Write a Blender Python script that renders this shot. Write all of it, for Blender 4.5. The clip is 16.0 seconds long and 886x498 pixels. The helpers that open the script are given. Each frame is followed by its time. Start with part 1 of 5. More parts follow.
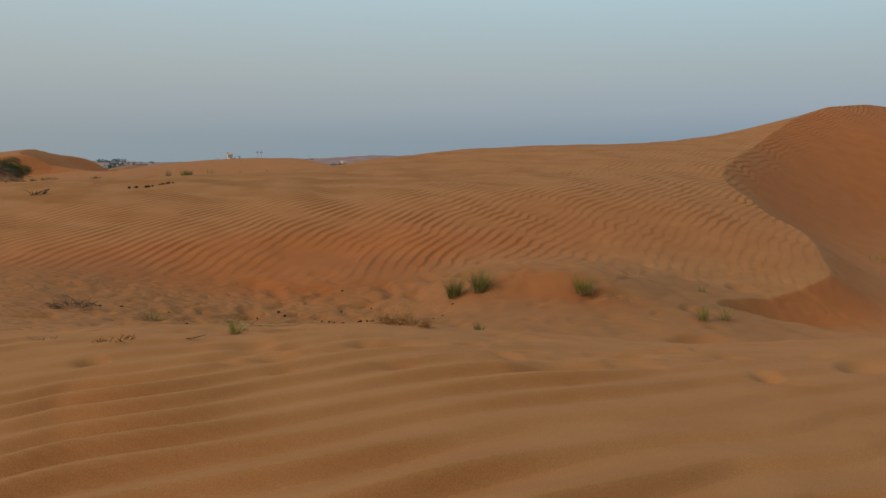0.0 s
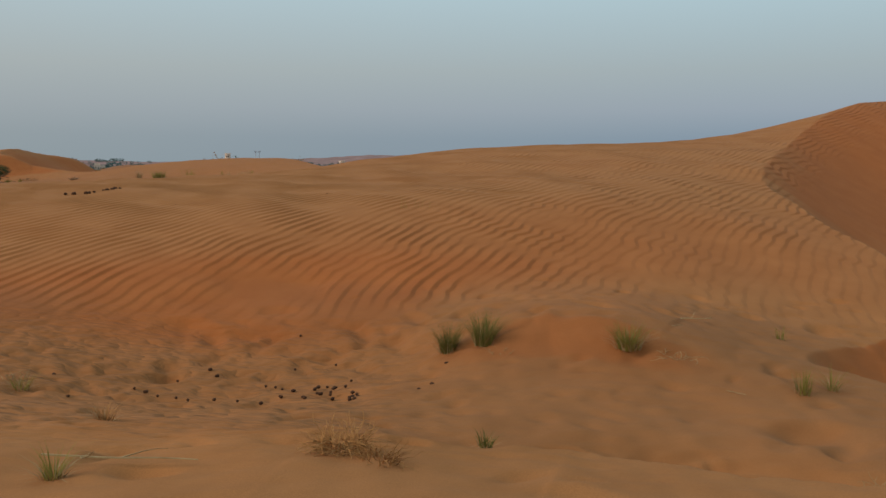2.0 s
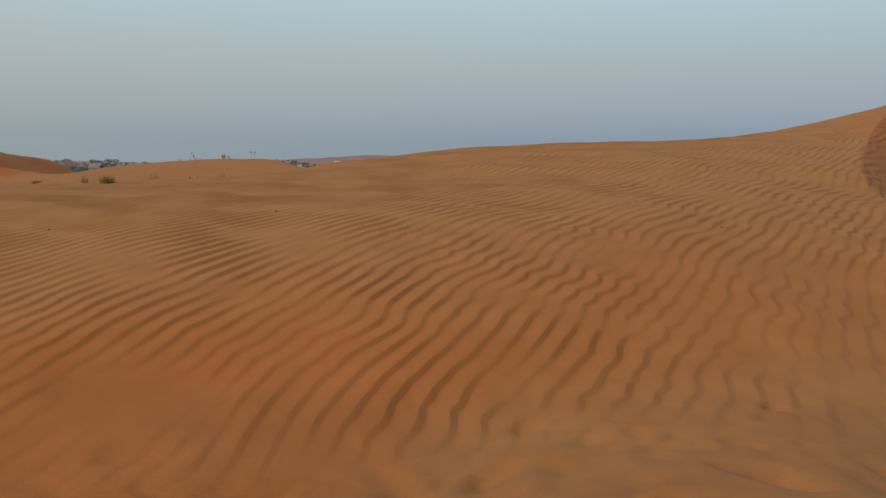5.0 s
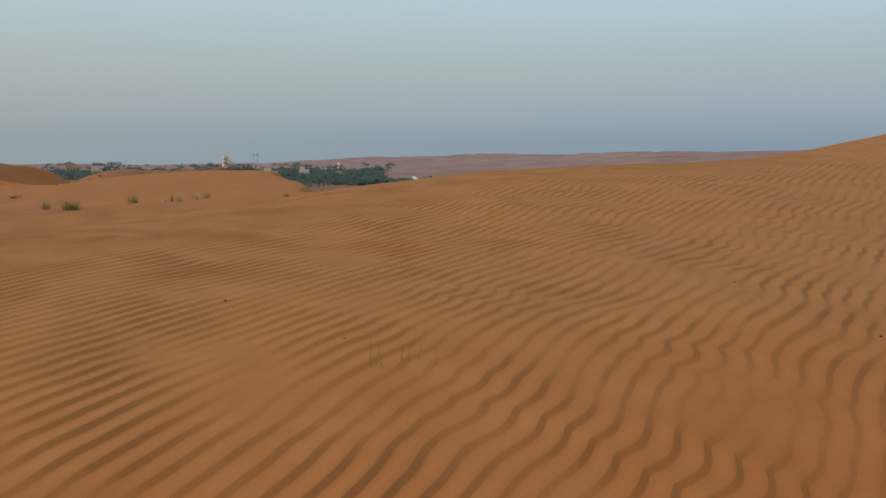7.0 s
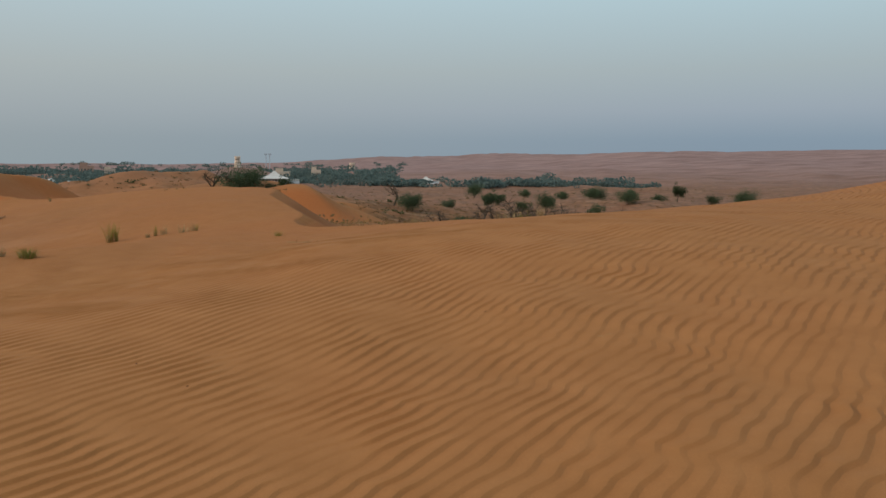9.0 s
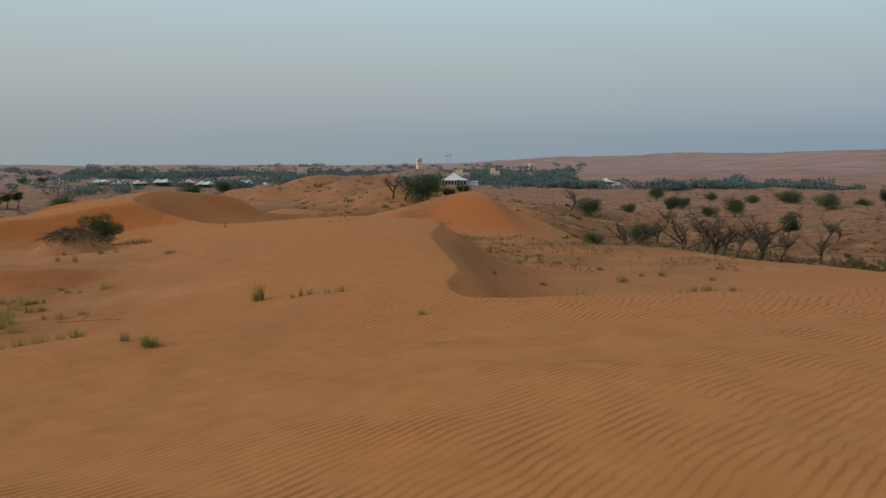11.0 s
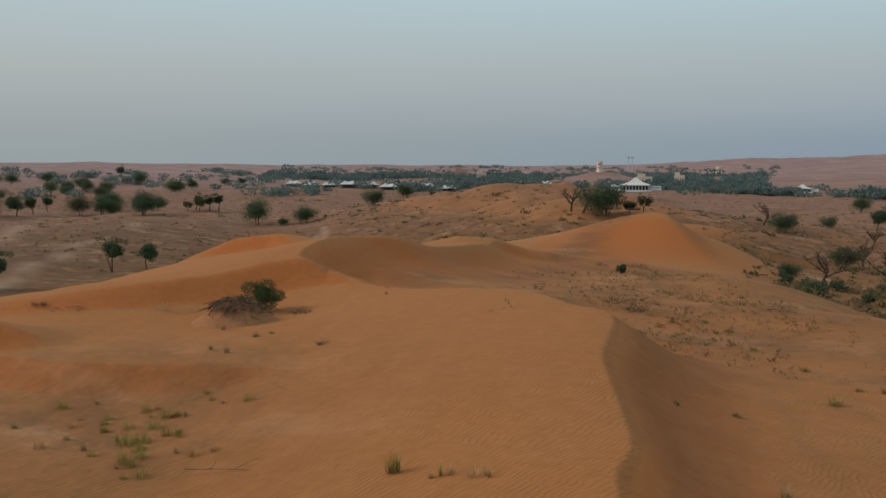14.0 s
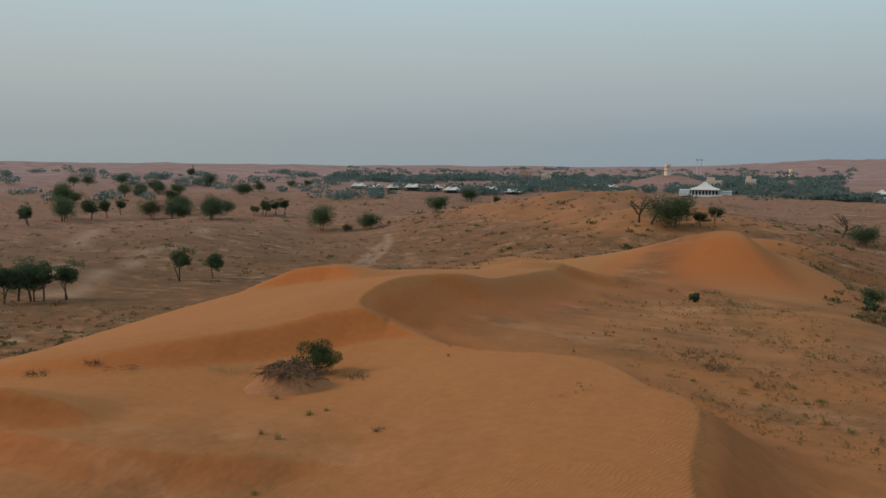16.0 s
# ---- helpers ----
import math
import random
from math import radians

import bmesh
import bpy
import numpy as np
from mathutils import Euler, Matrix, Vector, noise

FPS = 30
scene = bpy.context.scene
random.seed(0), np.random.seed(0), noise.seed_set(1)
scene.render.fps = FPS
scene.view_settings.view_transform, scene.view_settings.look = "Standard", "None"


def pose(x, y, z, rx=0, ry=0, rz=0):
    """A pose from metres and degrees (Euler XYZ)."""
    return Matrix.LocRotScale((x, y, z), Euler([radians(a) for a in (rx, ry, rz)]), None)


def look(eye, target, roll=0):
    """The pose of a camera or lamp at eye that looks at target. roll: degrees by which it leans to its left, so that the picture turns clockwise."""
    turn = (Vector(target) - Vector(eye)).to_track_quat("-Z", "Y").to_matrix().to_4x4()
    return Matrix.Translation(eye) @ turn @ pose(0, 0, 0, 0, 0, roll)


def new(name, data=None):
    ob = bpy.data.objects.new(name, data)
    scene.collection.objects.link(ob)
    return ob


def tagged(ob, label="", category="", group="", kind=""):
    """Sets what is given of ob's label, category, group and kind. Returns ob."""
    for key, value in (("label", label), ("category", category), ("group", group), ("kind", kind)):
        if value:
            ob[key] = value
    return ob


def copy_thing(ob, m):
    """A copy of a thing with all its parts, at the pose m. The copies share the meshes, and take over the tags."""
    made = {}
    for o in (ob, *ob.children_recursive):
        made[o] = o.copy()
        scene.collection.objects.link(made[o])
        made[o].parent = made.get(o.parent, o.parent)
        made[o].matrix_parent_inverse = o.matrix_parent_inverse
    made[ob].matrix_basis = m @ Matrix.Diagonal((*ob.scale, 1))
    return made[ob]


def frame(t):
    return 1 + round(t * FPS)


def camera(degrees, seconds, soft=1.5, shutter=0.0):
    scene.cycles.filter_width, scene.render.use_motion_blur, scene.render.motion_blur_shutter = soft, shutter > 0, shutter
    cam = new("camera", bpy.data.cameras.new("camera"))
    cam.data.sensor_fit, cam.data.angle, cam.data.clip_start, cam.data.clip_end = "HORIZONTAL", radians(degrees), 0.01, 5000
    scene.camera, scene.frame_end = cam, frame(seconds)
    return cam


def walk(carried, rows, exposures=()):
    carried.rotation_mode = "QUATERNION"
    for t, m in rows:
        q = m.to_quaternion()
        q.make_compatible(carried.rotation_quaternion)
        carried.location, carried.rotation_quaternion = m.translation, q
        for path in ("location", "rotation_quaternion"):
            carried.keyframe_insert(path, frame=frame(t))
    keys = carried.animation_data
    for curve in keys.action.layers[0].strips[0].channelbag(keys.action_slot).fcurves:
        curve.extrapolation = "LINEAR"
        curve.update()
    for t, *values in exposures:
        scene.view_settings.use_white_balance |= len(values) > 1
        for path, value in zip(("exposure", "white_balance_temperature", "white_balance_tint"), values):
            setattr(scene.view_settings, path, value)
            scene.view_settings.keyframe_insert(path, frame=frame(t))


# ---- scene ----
cam = camera(55.45, 16.0)
PATH = [
    (0, look((0.000, -0.000, 1.252), (-0.009, 9.947, 0.227), 0.34)),
    (0.5, look((0.012, 0.528, 1.270), (0.010, 10.476, 0.247), 0.37)),
    (1, look((0.024, 1.010, 1.286), (0.024, 10.957, 0.258), 0.35)),
    (1.5, look((0.039, 1.459, 1.285), (0.044, 11.407, 0.260), 0.38)),
    (2, look((0.048, 1.967, 1.280), (0.059, 11.914, 0.252), 0.36)),
    (2.5, look((0.073, 2.421, 1.247), (0.083, 12.368, 0.219), 0.30)),
    (3, look((0.076, 2.916, 1.215), (0.099, 12.862, 0.180), 0.32)),
    (3.5, look((0.082, 3.423, 1.194), (0.117, 13.368, 0.153), 0.31)),
    (4, look((0.069, 3.918, 1.179), (0.122, 13.865, 0.143), 0.27)),
    (4.2, look((0.056, 4.154, 1.191), (0.123, 14.100, 0.155), 0.18)),
    (6.3, look((-0.017, 6.371, 1.572), (0.009, 16.320, 0.561), 0.31)),
    (6.5, look((-0.032, 6.579, 1.608), (-0.007, 16.527, 0.590), 0.26)),
    (7, look((-0.063, 7.232, 1.707), (-0.044, 17.181, 0.694), 0.01)),
    (7.5, look((-0.074, 7.828, 1.808), (-0.058, 17.776, 0.793), -0.19)),
    (8, look((-0.093, 8.500, 1.980), (-0.076, 18.448, 0.965), -0.23)),
    (8.2, look((-0.108, 8.700, 2.056), (-0.075, 18.648, 1.040), -0.01)),
    (10.3, look((0.036, 10.944, 3.135), (-1.221, 20.812, 2.115), -0.20)),
    (10.5, look((0.048, 11.211, 3.278), (-1.524, 21.034, 2.259), -0.19)),
    (11, look((0.056, 11.865, 3.554), (-2.146, 21.567, 2.538), -0.21)),
    (11.5, look((0.028, 12.459, 3.868), (-2.610, 22.051, 2.852), -0.18)),
    (12, look((-0.014, 13.045, 4.336), (-2.964, 22.545, 3.318), -0.04)),
    (12.5, look((-0.096, 13.570, 4.833), (-3.316, 22.983, 3.815), 0.01)),
    (13, look((-0.243, 14.193, 5.418), (-3.796, 23.485, 4.401), 0.02)),
    (13.5, look((-0.425, 14.738, 5.947), (-4.332, 23.887, 4.934), 0.06)),
    (14, look((-0.602, 15.195, 6.420), (-4.786, 24.221, 5.408), 0.07)),
    (14.5, look((-0.845, 15.702, 6.979), (-5.319, 24.589, 5.970), 0.10)),
    (15, look((-1.087, 16.197, 7.479), (-5.689, 25.017, 6.471), 0.16)),
    (15.5, look((-1.379, 16.764, 8.053), (-6.089, 25.528, 7.046), 0.15)),
    (16, look((-1.741, 17.325, 8.670), (-6.593, 26.010, 7.661), 0.20)),
]
walk(cam, PATH, ((0, 0.0), (4, 0.02), (6.5, 0.11), (7.5, 0.08), (9, 0.05), (11, 0.05), (16, 0.03)))

# ---- sky, sun ----
world = bpy.data.worlds.new("dusk_sky")
scene.world = world
world.use_nodes = True
wt = world.node_tree
wt.nodes.clear()
SUN_UP, SUN_FROM = 22.0, (-0.93, -0.36)
sky = wt.nodes.new("ShaderNodeTexSky")
sky.sky_type = "NISHITA"
sky.sun_disc = False
sky.sun_elevation = radians(SUN_UP)
sky.sun_rotation = math.atan2(SUN_FROM[0], SUN_FROM[1])
sky.dust_density, sky.air_density, sky.ozone_density = 3.0, 1.0, 2.0
# dusty haze veils most of the clear sky; its colour follows the height above the horizon
where = wt.nodes.new("ShaderNodeTexCoord")
split = wt.nodes.new("ShaderNodeSeparateXYZ")
wt.links.new(where.outputs["Generated"], split.inputs[0])


def veil_of(stops):
    ramp = wt.nodes.new("ShaderNodeValToRGB")
    for n, (at, colour) in enumerate(stops):
        stop = ramp.color_ramp.elements[n] if n < 2 else ramp.color_ramp.elements.new(at)
        stop.position, stop.color = at, (*colour, 1)
    wt.links.new(split.outputs["Z"], ramp.inputs[0])
    return ramp.outputs[0]


cool = veil_of(((0.0, (0.214, 0.283, 0.352)), (1.0, (0.40, 0.54, 0.68)), (0.026, (0.224, 0.296, 0.368)), (0.06, (0.305, 0.362, 0.420)),
                (0.105, (0.355, 0.421, 0.445)), (0.184, (0.413, 0.546, 0.597)), (0.35, (0.45, 0.60, 0.68))))
warm = veil_of(((0.0, (0.292, 0.338, 0.350)), (1.0, (0.40, 0.54, 0.68)), (0.03, (0.305, 0.346, 0.358)), (0.06, (0.336, 0.375, 0.386)),
                (0.105, (0.390, 0.430, 0.430)), (0.184, (0.425, 0.520, 0.555)), (0.35, (0.46, 0.58, 0.64))))
# the haze is warmer towards the sun
side = wt.nodes.new("ShaderNodeMapRange")
side.inputs["From Min"].default_value, side.inputs["From Max"].default_value = 0.32, -0.75
wt.links.new(split.outputs["X"], side.inputs["Value"])
veil = wt.nodes.new("ShaderNodeMix")
veil.data_type = "RGBA"
wt.links.new(side.outputs[0], veil.inputs[0])
wt.links.new(cool, veil.inputs[6])
wt.links.new(warm, veil.inputs[7])
dim = wt.nodes.new("ShaderNodeVectorMath")
dim.operation = "SCALE"
dim.inputs["Scale"].default_value = 0.05
both = wt.nodes.new("ShaderNodeMix")
both.data_type = "RGBA"
both.inputs[0].default_value = 0.92
back = wt.nodes.new("ShaderNodeBackground")
back.inputs["Strength"].default_value = 1.08
out = wt.nodes.new("ShaderNodeOutputWorld")
wt.links.new(sky.outputs[0], dim.inputs[0])
wt.links.new(dim.outputs[0], both.inputs[6])
wt.links.new(veil.outputs[2], both.inputs[7])
wt.links.new(both.outputs[2], back.inputs["Color"])
wt.links.new(back.outputs[0], out.inputs[0])

sun = new("sun", bpy.data.lights.new("sun", "SUN"))
sun.data.energy, sun.data.angle, sun.data.color = 1.9, radians(16), (1.0, 0.86, 0.74)
sun.matrix_world = look((0, 0, 0), (-SUN_FROM[0], -SUN_FROM[1], -math.tan(radians(SUN_UP + 8))))

# ---- materials ----


def material(name, rough=0.9):
    m = bpy.data.materials.new(name)
    m.use_nodes = True
    bsdf = m.node_tree.nodes["Principled BSDF"]
    bsdf.inputs["Roughness"].default_value = rough
    bsdf.inputs["Specular IOR Level"].default_value = 0.2
    return m, m.node_tree, bsdf


def node(tree, kind, **sets):
    n = tree.nodes.new(kind)
    for key, value in sets.items():
        if key in n.inputs:
            n.inputs[key].default_value = value
    return n


def noise_of(tree, coords, scale, detail=3.0, rough=0.55):
    n = node(tree, "ShaderNodeTexNoise", Scale=scale, Detail=detail, Roughness=rough)
    tree.links.new(coords, n.inputs["Vector"])
    return n.outputs["Fac"]


def ramp_of(tree, fac, stops):
    r = tree.nodes.new("ShaderNodeValToRGB")
    for k, (at, colour) in enumerate(stops):
        e = r.color_ramp.elements[0] if k == 0 else r.color_ramp.elements[1] if k == 1 else r.color_ramp.elements.new(at)
        e.position, e.color = at, (*colour, 1)
    tree.links.new(fac, r.inputs[0])
    return r.outputs[0]


def mix_of(tree, fac, a, b, kind="MIX"):
    m = tree.nodes.new("ShaderNodeMix")
    m.data_type, m.blend_type = "RGBA", kind
    for socket, value in ((m.inputs[0], fac), (m.inputs[6], a), (m.inputs[7], b)):
        if isinstance(value, bpy.types.NodeSocket):
            tree.links.new(value, socket)
        elif isinstance(value, tuple):
            socket.default_value = (*value, 1)
        else:
            socket.default_value = value
    return m.outputs[2]


def math_of(tree, operation, a, b=0.0):
    m = tree.nodes.new("ShaderNodeMath")
    m.operation = operation
    for socket, value in zip(m.inputs, (a, b)):
        if isinstance(value, bpy.types.NodeSocket):
            tree.links.new(value, socket)
        else:
            socket.default_value = value
    return m.outputs[0]


def attribute_of(tree, name):
    a = tree.nodes.new("ShaderNodeAttribute")
    a.attribute_name = name
    return a.outputs["Fac"]


def bumped(tree, bsdf, height, strength, distance):
    b = node(tree, "ShaderNodeBump", Strength=strength, Distance=distance)
    tree.links.new(height, b.inputs["Height"])
    tree.links.new(b.outputs[0], bsdf.inputs["Normal"])
    return b


def speckled(name, dark, light, scale, rough=0.9, bump=0.3, depth=0.01, leafy=0.0):
    """A matt surface whose colour wavers between two tones at two scales, with a little relief."""
    m, t, bsdf = material(name, rough)
    at = t.nodes.new("ShaderNodeTexCoord").outputs["Object"]
    fine, wide = noise_of(t, at, scale, 4), noise_of(t, at, scale * 0.13, 2)
    tone = math_of(t, "ADD", math_of(t, "MULTIPLY", fine, 0.6), math_of(t, "MULTIPLY", wide, 0.4))
    each = t.nodes.new("ShaderNodeObjectInfo").outputs["Random"]
    tone = math_of(t, "ADD", tone, math_of(t, "MULTIPLY", math_of(t, "SUBTRACT", each, 0.5), 0.16))
    colour = ramp_of(t, tone, ((0.3, dark), (0.7, light)))
    t.links.new(colour, bsdf.inputs["Base Color"])
    bumped(t, bsdf, fine, bump, depth)
    if leafy:  # thin leaves let light through
        through_light, both_ = t.nodes.new("ShaderNodeBsdfTranslucent"), t.nodes.new("ShaderNodeMixShader")
        both_.inputs[0].default_value = leafy
        t.links.new(colour, through_light.inputs["Color"])
        t.links.new(bsdf.outputs[0], both_.inputs[1])
        t.links.new(through_light.outputs[0], both_.inputs[2])
        t.links.new(both_.outputs[0], t.nodes["Material Output"].inputs["Surface"])
    return m


def sand():
    """Wind-blown desert sand: tan grains, redder where the sand lies fresh, scrubby gravel on the plain."""
    m, t, bsdf = material("sand", 0.95)
    bsdf.inputs["Specular IOR Level"].default_value = 0.08
    bsdf.inputs["Sheen Roughness"].default_value = 0.6
    at = t.nodes.new("ShaderNodeTexCoord").outputs["Object"]
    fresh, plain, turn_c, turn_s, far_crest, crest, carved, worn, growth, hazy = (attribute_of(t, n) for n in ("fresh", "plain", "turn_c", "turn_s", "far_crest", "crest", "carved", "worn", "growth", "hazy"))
    loose = attribute_of(t, "loose")
    t.links.new(math_of(t, "MULTIPLY", math_of(t, "SUBTRACT", 1.0, plain), 0.010), bsdf.inputs["Sheen Weight"])
    wide, mid, grain = noise_of(t, at, 0.35, 4), noise_of(t, at, 3.0, 4), noise_of(t, at, 260.0, 2)
    tan = ramp_of(t, mid, ((0.25, (0.322, 0.129, 0.0395)), (0.75, (0.376, 0.157, 0.052))))
    red = ramp_of(t, mid, ((0.25, (0.328, 0.097, 0.024)), (0.75, (0.382, 0.121, 0.032))))
    redness = math_of(t, "ADD", fresh, math_of(t, "MULTIPLY", math_of(t, "SUBTRACT", wide, 0.5), 0.5))
    # coarse red grains gather in each ripple's lee; its shade is tinted in too
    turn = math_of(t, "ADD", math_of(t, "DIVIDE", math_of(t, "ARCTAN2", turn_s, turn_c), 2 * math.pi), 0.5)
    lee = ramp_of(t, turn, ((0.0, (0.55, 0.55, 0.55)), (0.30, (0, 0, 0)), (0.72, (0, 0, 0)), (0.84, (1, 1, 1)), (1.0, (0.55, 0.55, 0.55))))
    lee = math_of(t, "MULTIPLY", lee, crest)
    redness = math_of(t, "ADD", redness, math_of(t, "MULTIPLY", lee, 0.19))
    clamp = t.nodes.new("ShaderNodeClamp")
    t.links.new(redness, clamp.inputs[0])
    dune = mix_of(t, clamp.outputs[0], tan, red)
    drawn = t.nodes.new("ShaderNodeMapping")
    drawn.inputs["Scale"].default_value = (0.35, 1.0, 1.0)
    drawn.inputs["Rotation"].default_value = (0, 0, radians(-35))
    t.links.new(at, drawn.inputs["Vector"])
    patch, clumps, dots = noise_of(t, drawn.outputs[0], 0.05, 5, 0.6), noise_of(t, drawn.outputs[0], 0.22, 5, 0.65), noise_of(t, at, 0.30, 4, 0.65)
    scrub = ramp_of(t, clumps, ((0.32, (0.130, 0.064, 0.027)), (0.44, (0.200, 0.089, 0.036)), (0.54, (0.260, 0.118, 0.050)), (0.64, (0.390, 0.218, 0.122))))
    scrub = mix_of(t, ramp_of(t, patch, ((0.40, (0, 0, 0)), (0.62, (0.7, 0.7, 0.7)))), scrub, (0.215, 0.087, 0.034))
    tussock = ramp_of(t, math_of(t, "ADD", math_of(t, "MULTIPLY", dots, 0.7), math_of(t, "MULTIPLY", clumps, 0.3)), ((0.50, (0, 0, 0)), (0.57, (0.8, 0.8, 0.8))))
    scrub = mix_of(t, tussock, scrub, (0.115, 0.064, 0.029))
    cover = math_of(t, "MULTIPLY", growth, ramp_of(t, clumps, ((0.40, (1, 1, 1)), (0.68, (0.25, 0.25, 0.25)))))
    scrub = mix_of(t, cover, scrub, (0.118, 0.064, 0.029))
    scrub = mix_of(t, math_of(t, "MULTIPLY", worn, 0.42), scrub, (0.42, 0.260, 0.165))
    # distance haze is mixed into the ground colour as a paler pink
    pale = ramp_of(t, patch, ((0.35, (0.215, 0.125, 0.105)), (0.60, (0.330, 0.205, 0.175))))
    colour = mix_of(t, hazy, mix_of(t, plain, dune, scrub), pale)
    speck = ramp_of(t, grain, ((0.30, (0.82, 0.82, 0.82)), (0.70, (1.14, 1.14, 1.14))))
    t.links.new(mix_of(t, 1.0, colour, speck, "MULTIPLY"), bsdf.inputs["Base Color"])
    # the ripples' relief, whole where the sheet itself carries none; hummocks on the plain
    saw = ramp_of(t, turn, ((0.0, (0, 0, 0)), (0.74, (1, 1, 1)), (1.0, (0, 0, 0))))
    height = math_of(t, "MULTIPLY", saw, math_of(t, "SUBTRACT", crest, math_of(t, "MULTIPLY", carved, 0.55)))
    # finer ripples on the farther dunes
    xyz = t.nodes.new("ShaderNodeSeparateXYZ")
    t.links.new(at, xyz.inputs[0])
    run = math_of(t, "SUBTRACT", math_of(t, "MULTIPLY", xyz.outputs["X"], 0.92), math_of(t, "MULTIPLY", xyz.outputs["Y"], 0.40))
    run = math_of(t, "ADD", run, math_of(t, "ADD", math_of(t, "MULTIPLY", wide, 1.6), math_of(t, "MULTIPLY", noise_of(t, at, 1.1, 2), 0.35)))
    far_turn = math_of(t, "FRACT", math_of(t, "DIVIDE", run, 0.155))
    far_saw = ramp_of(t, far_turn, ((0.0, (0, 0, 0)), (0.70, (1, 1, 1)), (1.0, (0, 0, 0))))
    height = math_of(t, "ADD", height, math_of(t, "MULTIPLY", math_of(t, "MULTIPLY", far_saw, far_crest), math_of(t, "MULTIPLY", mid, 1.1)))
    # trodden sand: short broken heaps
    heaped = t.nodes.new("ShaderNodeMapping")
    heaped.inputs["Scale"].default_value = (0.62, 1.25, 1.0)
    heaped.inputs["Rotation"].default_value = (0, 0, radians(12))
    t.links.new(at, heaped.inputs["Vector"])
    broken = math_of(t, "ABSOLUTE", math_of(t, "SUBTRACT", noise_of(t, heaped.outputs[0], 6.5, 2.0, 0.5), 0.5))
    height = math_of(t, "ADD", height, math_of(t, "MULTIPLY", math_of(t, "MULTIPLY", broken, loose), 6.2))
    height = math_of(t, "ADD", height, math_of(t, "MULTIPLY", grain, 0.06))
    height = math_of(t, "ADD", height, math_of(t, "MULTIPLY", math_of(t, "ADD", math_of(t, "MULTIPLY", clumps, 26.0), math_of(t, "MULTIPLY", dots, 48.0)), plain))
    bumped(t, bsdf, height, 1.0, 0.0140)
    return m


SAND = sand()

# ---- the dunes and the plain ----


def swell(x, y, cx, cy, radius, height):
    return height * np.exp(-(((x - cx) ** 2 + (y - cy) ** 2) / radius**2))


def waver(x, y, length, seed, waves=9):
    """Smooth uneven waves about 1 high, of roughly the given length."""
    some = np.random.RandomState(seed)
    z = 0.0
    for _ in range(waves):
        a, k, p = some.uniform(0, 2 * math.pi), 2 * math.pi / (length * some.uniform(0.65, 1.6)), some.uniform(0, 6.3)
        z = z + np.sin(k * (x * math.cos(a) + y * math.sin(a)) + p)
    return z / math.sqrt(waves)


def ease(v, low, high):
    v = np.clip((v - low) / (high - low), 0, 1)
    return v * v * (3 - 2 * v)


def plain_level(x, y):
    """The dune field sinks to the plain all round."""
    return -15.5 / (1 + np.exp(np.clip(-(np.hypot(x - 5, (y - 10) / 2) - 68) / 9, -60, 60)))


def bank(x, y, line, face, back):
    """A bank of sand: a steep face on the right of the line (x, y, height), a long back on its left."""
    near, raised = np.full(x.shape, 1e9), np.zeros(x.shape)
    for (ax, ay, ah), (bx, by, bh) in zip(line, line[1:]):
        lx, ly = bx - ax, by - ay
        u = np.clip(((x - ax) * lx + (y - ay) * ly) / (lx * lx + ly * ly), 0, 1)
        ox, oy = x - ax - u * lx, y - ay - u * ly
        d = np.hypot(ox, oy)
        left = lx * oy - ly * ox > 0
        h = (ah + u * (bh - ah)) * np.where(left, np.exp(-((d / back) ** 2)), 1 - ease(d, -0.25 * face, face))
        h = np.where(left, h, h / (1 - ease(np.array(0.0), -0.25 * face, face)))
        raised = np.where(d < near, h, raised)
        near = np.minimum(near, d)
    return raised


RIDGE_ORANGE = ((-46, 33, 0.0), (-38, 37.5, 0.35), (-32, 41, 0.35), (-29.2, 45, 0.8), (-26.6, 50, 1.0), (-24.5, 52.5, 0.8), (-20, 52.5, 0.0))
SHELF_LIP = ((-38, 31, 0.25), (-30, 33.0, 0.45), (-22, 33.8, 0.62), (-18.5, 35.2, 0.48), (-15.5, 36.4, 0.0))
NEAR_LIP = ((4.2, 3.0, 0.0), (3.0, 3.9, 0.22), (1.6, 4.45, 0.22), (0.5, 4.85, 0.19), (-0.3, 5.0, 0.11), (-1.0, 5.1, 0.0))
MOUND_LIP = ((-0.1, 7.08, 0.0), (0.3, 7.2, 0.08), (0.75, 7.28, 0.15), (1.1, 7.16, 0.15), (1.38, 7.0, 0.08), (1.8, 6.85, 0.0))
LIP_DARK = ((-34, 31.0, 0.0), (-30.5, 32.6, 0.95), (-28.2, 34.0, 1.2), (-26.4, 35.0, 0.65), (-24.6, 35.6, 0.0))
LIP_MID = ((-41, 94, 0.0), (-37, 97, 0.9), (-33, 102.5, 1.1), (-29, 109, 0.6), (-27, 114, 0.0))
LIP_SMALL = ((-47.5, 66.3, 0.0), (-43.8, 69.0, 1.1), (-40.5, 69.8, 1.1), (-36.5, 68.2, 0.0))


def banks(x, y):
    return bank(x, y, RIDGE_ORANGE, 2.6, 9.0) + bank(x, y, SHELF_LIP, 1.5, 5.0) + bank(x, y, NEAR_LIP, 0.38, 1.2) + bank(x, y, MOUND_LIP, 0.38, 0.8) + bank(x, y, LIP_DARK, 1.25, 2.5) + bank(x, y, LIP_SMALL, 1.8, 4.0)


